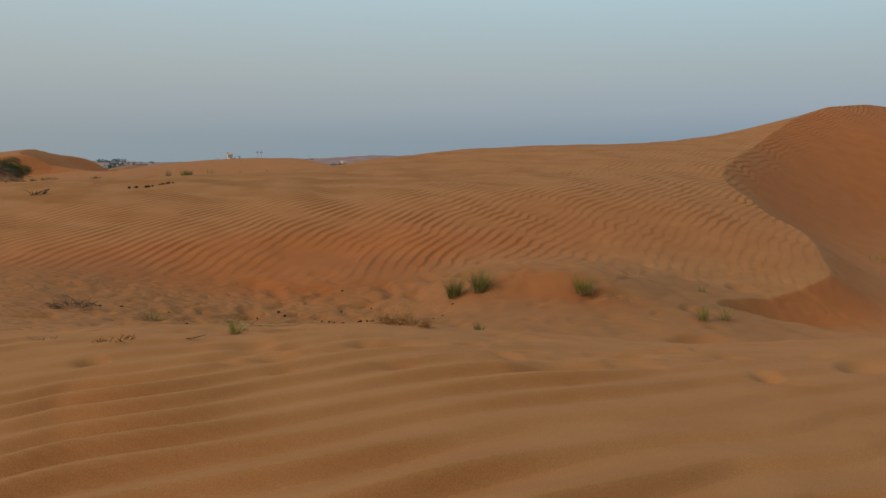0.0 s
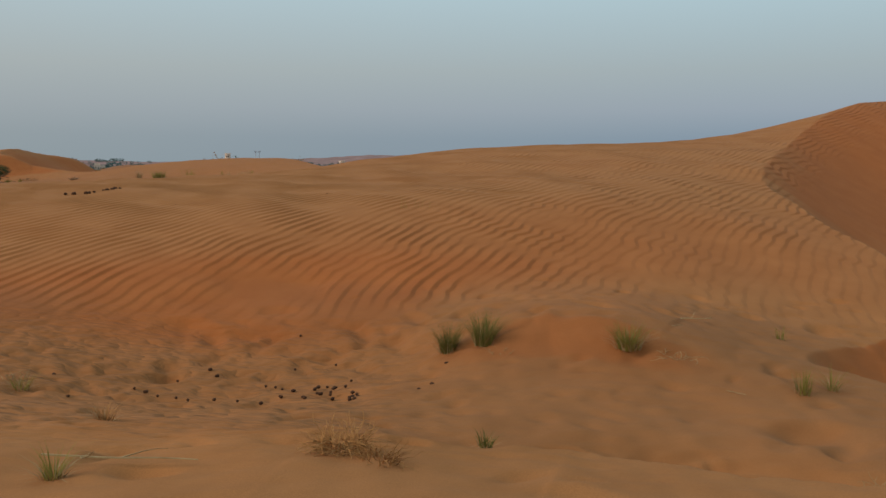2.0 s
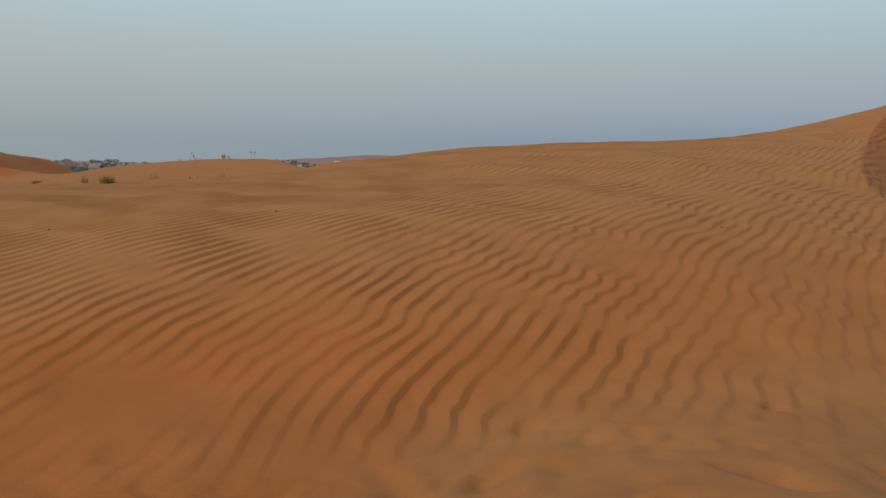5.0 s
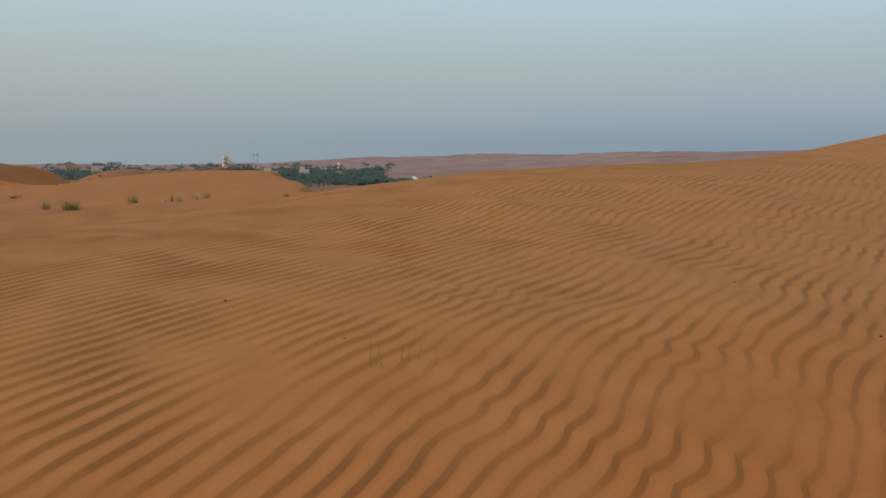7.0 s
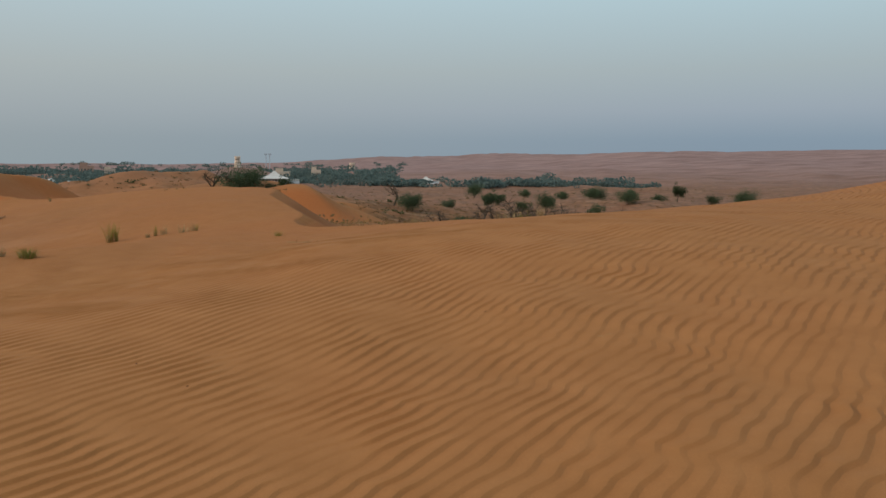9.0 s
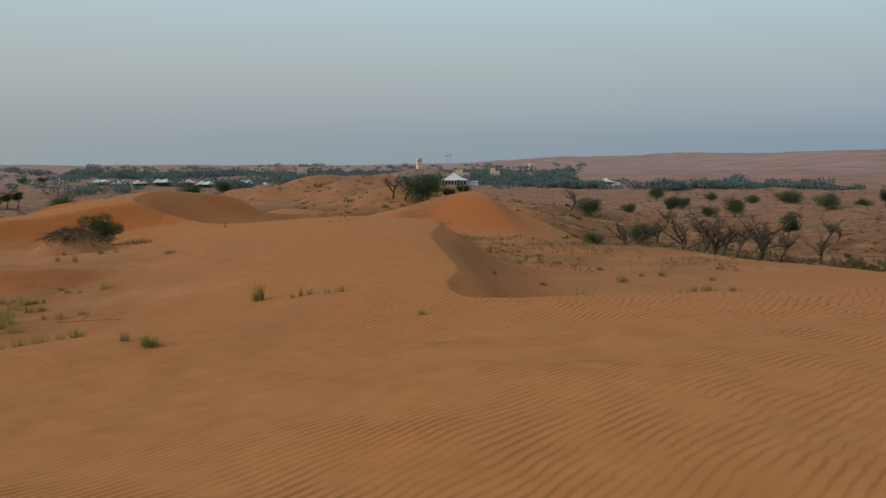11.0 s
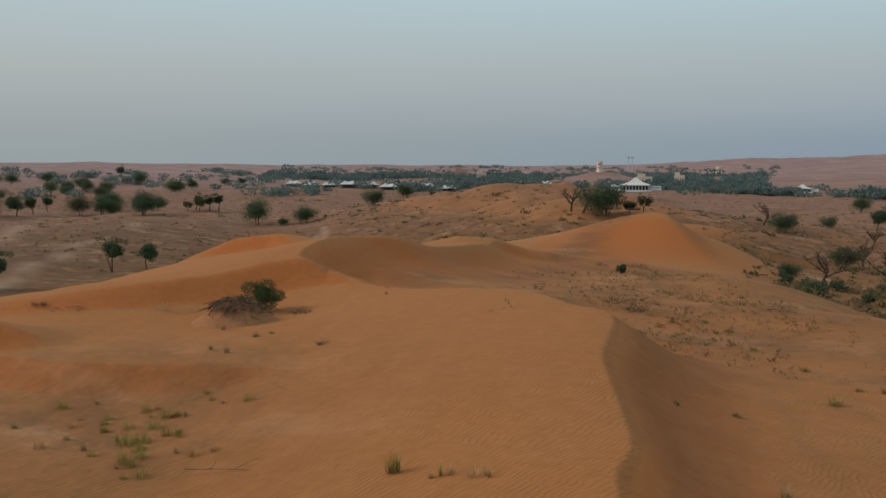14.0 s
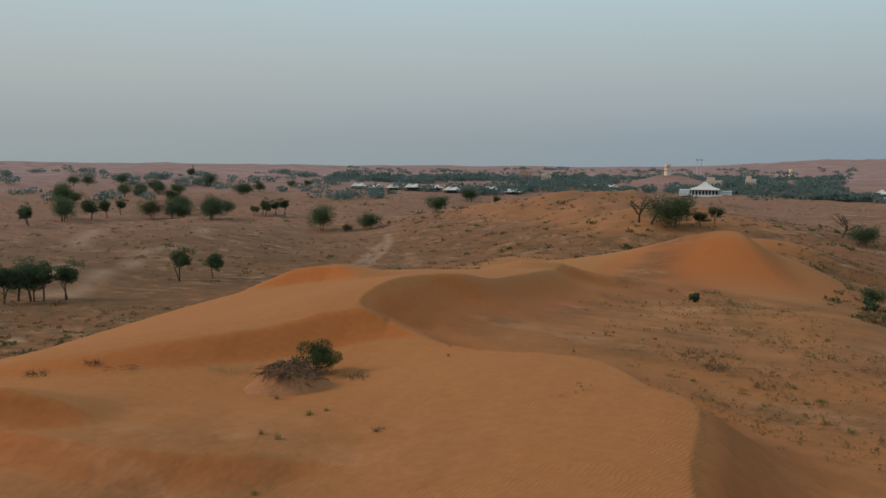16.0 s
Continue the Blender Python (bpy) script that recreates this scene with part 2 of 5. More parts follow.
def windward(x, y):
    """Height of the sand where the wind has built it up."""
    z = plain_level(x, y) + banks(x, y)
    z += swell(x, y, -6, -4, 5.0, 0.39)
    z += swell(x, y, 0, -4, 5.0, 0.38)
    z += swell(x, y, 6, -4, 5.0, 0.35)
    z += swell(x, y, -5, 2.5, 2.6, 0.58)
    z += swell(x, y, -2.5, 2.5, 2.6, -0.13)
    z += swell(x, y, 0, 2.5, 2.6, 0.39)
    z += swell(x, y, 2.5, 2.5, 2.6, 0.19)
    z += swell(x, y, 5, 2.5, 2.6, -0.02)
    z += swell(x, y, -3, 5, 2.0, -0.01)
    z += swell(x, y, -1, 5, 2.0, 0.29)
    z += swell(x, y, 1, 5, 2.0, -0.34)
    z += swell(x, y, 3, 5, 2.0, 0.10)
    z += swell(x, y, -3.5, 7, 1.6, -0.01)
    z += swell(x, y, -2, 7, 1.6, -0.10)
    z += swell(x, y, -0.6, 7, 1.6, -0.28)
    z += swell(x, y, 0.7, 7, 1.6, 0.27)
    z += swell(x, y, 2, 7, 1.6, 0.04)
    z += swell(x, y, 3.3, 7, 1.6, -0.12)
    z += swell(x, y, -5, 9.2, 2.0, 0.03)
    z += swell(x, y, -3, 9.2, 2.0, 0.10)
    z += swell(x, y, -1, 9.2, 2.0, 0.10)
    z += swell(x, y, 1, 9.2, 2.0, 0.03)
    z += swell(x, y, 3, 9.2, 2.0, -0.04)
    z += swell(x, y, -6, 11.5, 2.6, 0.20)
    z += swell(x, y, -3, 11.5, 2.6, 0.20)
    z += swell(x, y, -0.5, 11.5, 2.6, 0.25)
    z += swell(x, y, 2, 11.5, 2.6, 0.31)
    z += swell(x, y, 4.5, 11.5, 2.6, 0.06)
    z += swell(x, y, -9, 15, 4.0, 0.47)
    z += swell(x, y, -5, 15, 4.0, 0.50)
    z += swell(x, y, -1, 15, 4.0, 0.34)
    z += swell(x, y, 3, 15, 4.0, 0.49)
    z += swell(x, y, 7, 15, 4.0, 0.53)
    z += swell(x, y, -12, 20, 4.5, 0.71)
    z += swell(x, y, -6.5, 20, 4.5, -0.09)
    z += swell(x, y, -2, 20, 4.5, 0.61)
    z += swell(x, y, 2.5, 20, 4.5, 0.67)
    z += swell(x, y, 7, 20, 4.5, 0.43)
    z += swell(x, y, 12, 20, 4.5, 1.22)
    z += swell(x, y, -18, 26, 6.0, 0.31)
    z += swell(x, y, -11, 26, 6.0, -0.72)
    z += swell(x, y, -5, 26, 6.0, 0.09)
    z += swell(x, y, 1, 26, 6.0, 0.65)
    z += swell(x, y, 7, 26, 6.0, 0.77)
    z += swell(x, y, 14, 26, 6.0, 1.42)
    z += swell(x, y, -25, 33, 7.0, 0.23)
    z += swell(x, y, -17, 33, 7.0, -0.60)
    z += swell(x, y, -9, 33, 7.0, 0.68)
    z += swell(x, y, -3, 33, 7.0, 0.38)
    z += swell(x, y, -33, 41, 8.0, 1.08)
    z += swell(x, y, -24, 41, 8.0, -0.30)
    z += swell(x, y, -15, 41, 8.0, 0.59)
    z += swell(x, y, -7, 41, 8.0, 0.79)
    z += swell(x, y, -42, 50, 10.0, 0.08)
    z += swell(x, y, -30, 50, 10.0, -0.35)
    z += swell(x, y, -20, 50, 10.0, 0.14)
    z += swell(x, y, -10, 50, 10.0, 0.65)
    z += swell(x, y, -55, 64, 15.0, 1.39)
    z += swell(x, y, -40, 64, 15.0, -0.02)
    z += swell(x, y, -27, 64, 15.0, 1.70)
    z += swell(x, y, -50, 82, 18.0, 3.49)
    z += swell(x, y, -30, 82, 18.0, -0.90)
    z += swell(x, y, -60, 110, 26.0, 1.85)
    z += swell(x, y, -35, 110, 26.0, 0.89)
    z += swell(x, y, -60, 145, 30.0, 4.67)
    z += swell(x, y, -35, 145, 30.0, 4.45)
    z += swell(x, y, -10, 145, 30.0, 1.10)
    z += swell(x, y, 18, 20, 7.0, 2.24)
    z += swell(x, y, 14, 32, 7.0, 0.88)
    z += swell(x, y, -38, 27, 9.0, -1.12)
    z += swell(x, y, -54, 33, 10.0, -3.55)
    z += swell(x, y, -9, 7, 4.0, 0.30)
    z += swell(x, y, -20, 31, 5.0, -0.19)
    z += swell(x, y, -30, 35, 6.0, -0.32)
    z += swell(x, y, -28, 56, 6.0, 0.69)
    z += swell(x, y, -28.5, 65, 7.0, 0.57)
    z += swell(x, y, -22, 44, 5.0, -0.26)
    z += swell(x, y, -8, 24, 4.0, 0.86)
    z += swell(x, y, -12, 38, 5.0, -0.28)
    z += swell(x, y, -4, 29, 4.0, 0.12)
    z += swell(x, y, -30, 170, 22.0, -0.42)
    z += swell(x, y, -45, 172, 22.0, 5.79)
    z += swell(x, y, -24, 188, 18.0, 6.81)
    return z


def hollow(x, y):
    """Height of the floors of the bowls in the lee of the crests."""
    z = plain_level(x, y)
    z += swell(x, y, -14, 140, 14.0, -3.16)
    z += swell(x, y, -3, 95, 13.0, 3.71)
    z += swell(x, y, -22, 120, 14.0, -4.88)
    z += swell(x, y, 30, 48, 10.0, 1.69)
    z += swell(x, y, 2, 64, 10.0, 0.78)
    z += swell(x, y, -6, 110, 14.0, 0.13)
    z += swell(x, y, 20, 70, 14.0, -2.68)
    z += swell(x, y, 15, 100, 22.0, -9.60)
    z += swell(x, y, 28, 120, 26.0, -8.81)
    z += swell(x, y, 12, 50, 9.0, 0.89)
    z += swell(x, y, 4, 150, 22.0, -1.26)
    z += swell(x, y, 7, 11, 6.0, -0.34)
    z += swell(x, y, 3, 7.4, 2.2, -0.14)
    z += swell(x, y, 14, 18, 8.0, -0.52)
    z += swell(x, y, 0, 40, 9.0, -0.21)
    z += swell(x, y, -6, 53, 11.0, -0.81)
    z += swell(x, y, 10, 48, 13.0, 0.10)
    z += swell(x, y, -20, 62, 12.0, 0.30)
    z += swell(x, y, -8, 72, 16.0, -1.01)
    z += swell(x, y, -20, 95, 22.0, -2.47)
    z += swell(x, y, 0, 100, 26.0, -0.79)
    z += swell(x, y, -15, 135, 26.0, 5.88)
    z += swell(x, y, 28, 55, 18.0, -4.55)
    return z


# crests: the sand drops away on their right
CREST_NEAR = ((4.6, 4.8), (3.5, 6.05), (3.0, 6.62), (2.6, 6.9), (2.35, 7.12), (2.55, 7.45), (3.2, 7.95), (4.0, 8.7), (4.25, 9.4), (4.5, 10.5), (4.4, 12.0), (5.0, 15.0), (8.9, 21.6), (13.7, 26), (22, 30), (40, 34))
CREST_FAR = ((40, 40), (14, 33), (7, 29.5), (2.25, 27.8), (-0.8, 27.5), (-2.6, 27.3), (-3.4, 28.1), (-3.85, 29.4), (-4.0, 31.2), (-4.9, 33.8), (-6.1, 37.3),
             (-7.2, 43), (-9.2, 44.6), (-12.4, 48.2), (-17.5, 49), (-22, 51), (-26.1, 52.2), (-28, 58), (-28.8, 63), (-28.2, 67.5), (-29.5, 74), (-31.5, 82), (-33, 95), (-36, 112),
             (-40, 137), (-30, 172), (-16, 182))
SHUT_NEAR = ((60, 30), (60, -5), (8, 2))
SHUT_FAR = ((150, 190), (150, 40))


def curve_through(points, steps=6):
    """A smooth line through the points (Catmull-Rom)."""
    p = [Vector(q) for q in (points[0], *points, points[-1])]
    line = []
    for a, b, c, d in zip(p, p[1:], p[2:], p[3:]):
        for k in range(steps):
            u = k / steps
            line.append(0.5 * (2 * b + (c - a) * u + (2 * a - 5 * b + 4 * c - d) * u * u + (3 * b - a - 3 * c + d) * u**3))
    return np.array([*line, p[-1]])


def lee_of(x, y, crest, shut):
    """Metres from the crest on its lee side; 0 on the windward side."""
    line = curve_through(crest)
    ring = np.array([*line, *shut])
    (x0, y0), (x1, y1) = ring.min(0), ring.max(0)
    box_ = (x > x0) & (x < x1) & (y > y0) & (y < y1)
    far_off = np.zeros(x.shape)
    x, y = x[box_], y[box_]
    inside = np.zeros(x.shape, bool)
    for (ax, ay), (bx, by) in zip(ring, np.roll(ring, -1, 0)):
        cross = (ay > y) != (by > y)
        inside ^= cross & (x < (bx - ax) * (y - ay) / ((by - ay) or 1e-12) + ax)
    px, py = x[inside], y[inside]
    d = np.full(px.shape, 1e9)
    for (ax, ay), (bx, by) in zip(line, line[1:]):
        lx, ly = bx - ax, by - ay
        u = np.clip(((px - ax) * lx + (py - ay) * ly) / (lx * lx + ly * ly + 1e-12), 0, 1)
        d = np.minimum(d, (px - ax - u * lx) ** 2 + (py - ay - u * ly) ** 2)
    kept = np.zeros(x.shape)
    kept[inside] = np.sqrt(d)
    far_off[box_] = kept
    return far_off


def back_dune(x, y):
    """The last dune: a ridge that climbs to a peak, a long face towards the bowl, flanks that sink to the valley."""
    z = -9.6 - 0.09 * (x + 20) * ease(x, -30, 10)
    z = z + swell(x, y, -62, 84, 16, -0.43)
    z = z + swell(x, y, -46, 84, 16, 2.88)
    z = z + swell(x, y, -30, 84, 16, 2.74)
    z = z + swell(x, y, -14, 84, 16, 2.66)
    z = z + swell(x, y, 2, 84, 16, 4.41)
    z = z + swell(x, y, 18, 84, 16, -1.63)
    z = z + swell(x, y, 34, 84, 16, 0.98)
    z = z + swell(x, y, -62, 99, 16, 0.39)
    z = z + swell(x, y, -46, 99, 16, 3.24)
    z = z + swell(x, y, -30, 99, 16, 1.08)
    z = z + swell(x, y, -14, 99, 16, 0.51)
    z = z + swell(x, y, 2, 99, 16, 2.46)
    z = z + swell(x, y, 18, 99, 16, -2.38)
    z = z + swell(x, y, 34, 99, 16, 2.74)
    z = z + swell(x, y, -62, 114, 16, -0.23)
    z = z + swell(x, y, -46, 114, 16, 1.78)
    z = z + swell(x, y, -30, 114, 16, 1.74)
    z = z + swell(x, y, -14, 114, 16, 1.37)
    z = z + swell(x, y, 2, 114, 16, 0.79)
    z = z + swell(x, y, 18, 114, 16, 0.31)
    z = z + swell(x, y, 34, 114, 16, 0.11)
    z = z + swell(x, y, -62, 129, 16, 0.14)
    z = z + swell(x, y, -46, 129, 16, 2.06)
    z = z + swell(x, y, -30, 129, 16, 0.27)
    z = z + swell(x, y, -14, 129, 16, 0.71)
    z = z + swell(x, y, 2, 129, 16, 0.07)
    z = z + swell(x, y, 18, 129, 16, 2.66)
    z = z + swell(x, y, 34, 129, 16, -3.35)
    z = z + swell(x, y, -62, 144, 16, 1.25)
    z = z + swell(x, y, -46, 144, 16, 0.06)
    z = z + swell(x, y, -30, 144, 16, 4.14)
    z = z + swell(x, y, -14, 144, 16, 2.69)
    z = z + swell(x, y, 2, 144, 16, -1.90)
    z = z + swell(x, y, 18, 144, 16, 2.70)
    z = z + swell(x, y, 34, 144, 16, -1.88)
    z = z + swell(x, y, -62, 159, 16, -0.62)
    z = z + swell(x, y, -46, 159, 16, 1.36)
    z = z + swell(x, y, -30, 159, 16, 1.33)
    z = z + swell(x, y, -14, 159, 16, 0.75)
    z = z + swell(x, y, 2, 159, 16, -2.94)
    z = z + swell(x, y, 18, 159, 16, 0.96)
    z = z + swell(x, y, 34, 159, 16, 0.07)
    z = z + swell(x, y, -62, 174, 16, -0.70)
    z = z + swell(x, y, -46, 174, 16, -0.59)
    z = z + swell(x, y, -30, 174, 16, 0.42)
    z = z + swell(x, y, -14, 174, 16, -0.46)
    z = z + swell(x, y, 2, 174, 16, 0.54)
    z = z + swell(x, y, 18, 174, 16, 0.37)
    z = z + swell(x, y, 34, 174, 16, 0.10)
    z = z + swell(x, y, -62, 189, 16, -0.96)
    z = z + swell(x, y, -46, 189, 16, -1.43)
    z = z + swell(x, y, -30, 189, 16, 0.19)
    z = z + swell(x, y, -14, 189, 16, -1.53)
    z = z + swell(x, y, 2, 189, 16, -0.88)
    z = z + swell(x, y, 18, 189, 16, -0.03)
    return z + bank(x, y, PEAK_EDGE, 5.0, 9.0)


PEAK_EDGE = ((-12, 121, 0.0), (-16, 129, 0.5), (-20.5, 138, 1.3), (-24.3, 147, 2.0), (-27, 156, 0.5), (-28, 163, 0.0))


def relief(x, y):
    """Height of the ground without its fine relief, and where the sand lies fresh on a slip face."""
    high, low = windward(x, y), hollow(x, y)
    d = np.maximum(lee_of(x, y, CREST_NEAR, SHUT_NEAR), lee_of(x, y, CREST_FAR, SHUT_FAR))
    gap = np.maximum(high - low, 0)
    slip = 0.60 * d
    drop = gap * slip / ((gap + 1e-3) ** 3 + slip**3) ** (1 / 3)
    z = high - drop
    here = ease(y + 0.25 * x, 84, 100) * (1 - ease(y, 172, 196)) * ease(x, -66, -52) * (1 - ease(x, 16, 34))
    z = z + here * (back_dune(x, y) - z)
    z = z + bank(x, y, LIP_MID, 3.5, 7.0)
    far = np.hypot(x, y - 40)
    flat = ease(far, 90, 260)
    z = z + flat * (1.3 * waver(x, y, 110, 3) + 0.55 * waver(x, y, 37, 4))
    # low sand hills run on behind the dunes
    bumpy = 1 + 0.06 * waver(x, y, 30, 7) + 0.035 * waver(x, y, 13, 8)
    hills = 13.0 * np.exp(-(((x + 105) / 62) ** 2) - ((y - 300) / 62) ** 2) + 6.6 * np.exp(-(((x + 55) / 36) ** 2) - ((y - 238) / 40) ** 2)
    hills = hills + 5.0 * np.exp(-(((x + 5) / 34) ** 2) - ((y - 270) / 30) ** 2) + 7.0 * np.exp(-(((x + 340) / 70) ** 2) - ((y - 720) / 25) ** 2)
    z = z + hills * bumpy
    # a knoll under the tower
    z = z + swell(x, y, -225, 890, 38, 11.6)
    # low hills along the horizon, higher to the right
    z = z + ease(far, 500, 1500) * (6 + 4 * waver(x, y, 900, 5) + 2 * waver(x, y, 260, 6))
    z = z + ease(far, 700, 1600) * (30 * ease(x / np.maximum(y, 50.0), -0.25, 0.38) + 13 * ease(-x / np.maximum(y, 50.0), 0.55, 1.3) + 3.0 * waver(x, y, 420, 9))
    z = z + 26 * ease(far, 1800, 3600) * ease(x / np.maximum(y, 50.0), -0.27, -0.08) * (1 + 0.14 * waver(x, y, 700, 10))
    steep = ease(drop / (gap + 1e-3), 0.02, 0.3) * (1 - ease(drop / (gap + 1e-3), 0.85, 0.99)) * ease(gap, 0.1, 0.5)
    return z, steep


def ground_height(x, y):
    z, _ = relief(np.array([float(x)]), np.array([float(y)]))
    return float(z[0])


def ripple_wave(x, y, phase, calm, seed, reach):
    """The wind ripples as a wave (cosine, sine) and its strength: the crests fork and end where the wave breaks off."""
    some = np.random.RandomState(seed)
    wave = calm + np.zeros(x.shape, complex)
    for _ in range(12):
        a, k, p = some.uniform(0, 2 * math.pi), 2 * math.pi / (reach * some.uniform(0.7, 2.2)), some.uniform(0, 6.3)
        wave += 0.185 * np.exp(1j * (k * (x * math.cos(a) + y * math.sin(a)) + p))
    wave *= np.exp(2j * math.pi * phase)
    strength = np.abs(wave)
    wave /= strength + 1e-6
    return wave.real, wave.imag, strength


def lobes(x, y, heading, size, seed):
    """How far the crests bulge to the lee: round lobes with sharp notches between them."""
    a = math.radians(heading)
    along, across = x * math.cos(a) + y * math.sin(a), x * math.sin(a) - y * math.cos(a)
    return np.sqrt(waver(along, 0.45 * across, size, seed, 12) ** 2 + 0.04)


def slope_phase(x, y):
    """Running number of the ripples on the slope; the crests swing round as the slope eases."""
    ys = np.linspace(6.0, 75.0, 700)
    lean = np.cumsum(np.interp(ys, (8.4, 9.4, 10.4, 12, 15, 18, 20.5, 23, 25, 28), (0.26, 0.36, 0.50, 0.60, 0.54, 0.52, 0.85, 0.70, 0.22, 0.15))) * (ys[1] - ys[0])
    bulge = (0.5 + 0.6 * ease(x, -2.0, 1.0)) * (0.028 * lobes(x, y, 58, 0.62, 12) + 0.003 * lobes(x, y, 58, 0.27, 13)) + 0.03 * waver(x, y, 2.2, 11)
    return (0.88 * x - np.interp(y, ys, lean) - bulge) / 0.126


def dune_phase(x, y):
    """Running number of the broad ripples on the first dune."""
    return (0.47 * x - 0.88 * y - 0.03 * lobes(x, y, 28, 1.1, 42) + 0.04 * waver(x, y, 1.8, 41)) / 0.25


# patches that have been walked over: middle, half width, number of prints, size
TRODDEN = ((-1.6, 6.7, 2.6, 1.0, 430, 0.07), (-1.35, 7.95, 0.75, 0.3, 18, 0.10), (1.5, 5.3, 1.3, 0.7, 60, 0.09), (1.6, 8.2, 1.9, 0.5, 110, 0.07), (-0.3, 7.6, 1.0, 0.5, 70, 0.08), (-1.0, 4.9, 1.6, 0.4, 60, 0.08), (0.4, 3.5, 1.6, 0.5, 60, 0.075))


def prints(xs, ys, Z, amount):
    """Sinks soft, worn footprints into the sheet: a hollow with a low rim pushed up on one side."""
    some = np.random.RandomState(29)
    for cx, cy, wx, wy, count, size in TRODDEN:
        for _ in range(count):
            x, y = cx + wx * np.clip(some.normal(0, 0.6), -1.4, 1.4), cy + wy * np.clip(some.normal(0, 0.6), -1.4, 1.4)
            long_, turn, deep = size * some.lognormal(0, 0.32), some.normal(0, 0.55), some.uniform(0.08, 0.26)
            wide = long_ * some.uniform(0.38, 0.75)
            first, last = np.searchsorted(ys, (y - 2.2 * long_, y + 2.2 * long_))
            px, py = xs[first:last] - x, ys[first:last, None] - y
            u = (px * math.cos(turn) + py * math.sin(turn)) / long_
            v = (-px * math.sin(turn) + py * math.cos(turn)) / wide
            r = np.hypot(u, v)
            pit = np.exp(-1.1 * r * r) * (1 + 0.7 * v) - 0.30 * np.exp(-(((r - 1.3) / 0.4) ** 2)) * (0.5 + 0.5 * v / (r + 0.1))
            Z[first:last] -= amount * deep * wide * pit


def ripple_shape(phase):
    """Gentle to windward, steep to the lee."""
    phase = phase % 1.0
    saw = np.where(phase < 0.74, phase / 0.74, (1 - phase) / 0.26)
    return saw * saw * (3 - 2 * saw) - 0.5


def slumped(x, y):
    """A smooth patch where the sand has slid."""
    return np.clip(1.5 - np.hypot((x + 1.42 + 0.08 * waver(x, y, 0.5, 15)) / 0.60, (y - 8.75 + 0.05 * waver(x, y, 0.4, 16)) / 0.62) * 1.3, 0, 1)


def bowl_floor(x, y):
    d = lee_of(x, y, CREST_FAR, SHUT_FAR)
    return ease(d, 2.5, 6) * ease(y, 40, 48) * ease(np.hypot(x + 19, (y - 133) * 0.6), 8, 14) * (1 - ease(x, 0, 14))


def here_dune(x, y):
    return np.exp(-(((x + 24) / 22) ** 2) - ((y - 138) / 22) ** 2)


# pale wheel tracks over the plain
TRACKS = (((-140, 116), (-168, 138.7), (-203, 169), (-222, 187.7), (-262, 230)), ((-132, 112), (-143.5, 127.8), (-159.4, 150.4), (-182, 188), (-215, 240)),
          ((-135, 112), (-149, 131), (-165, 154), (-188, 190)), ((-116, 172), (-118, 187.5), (-126, 206), (-134.5, 223), (-150, 246)), ((-119, 172), (-121, 188), (-129, 206), (-137.5, 223)))


def graded(start, stops):
    """Growing steps: each stop is where a stretch ends and how fast its step grows."""
    at, step = [start[0]], start[1]
    for end, grow in stops:
        while at[-1] < end:
            at.append(at[-1] + step)
            step *= grow
    return at


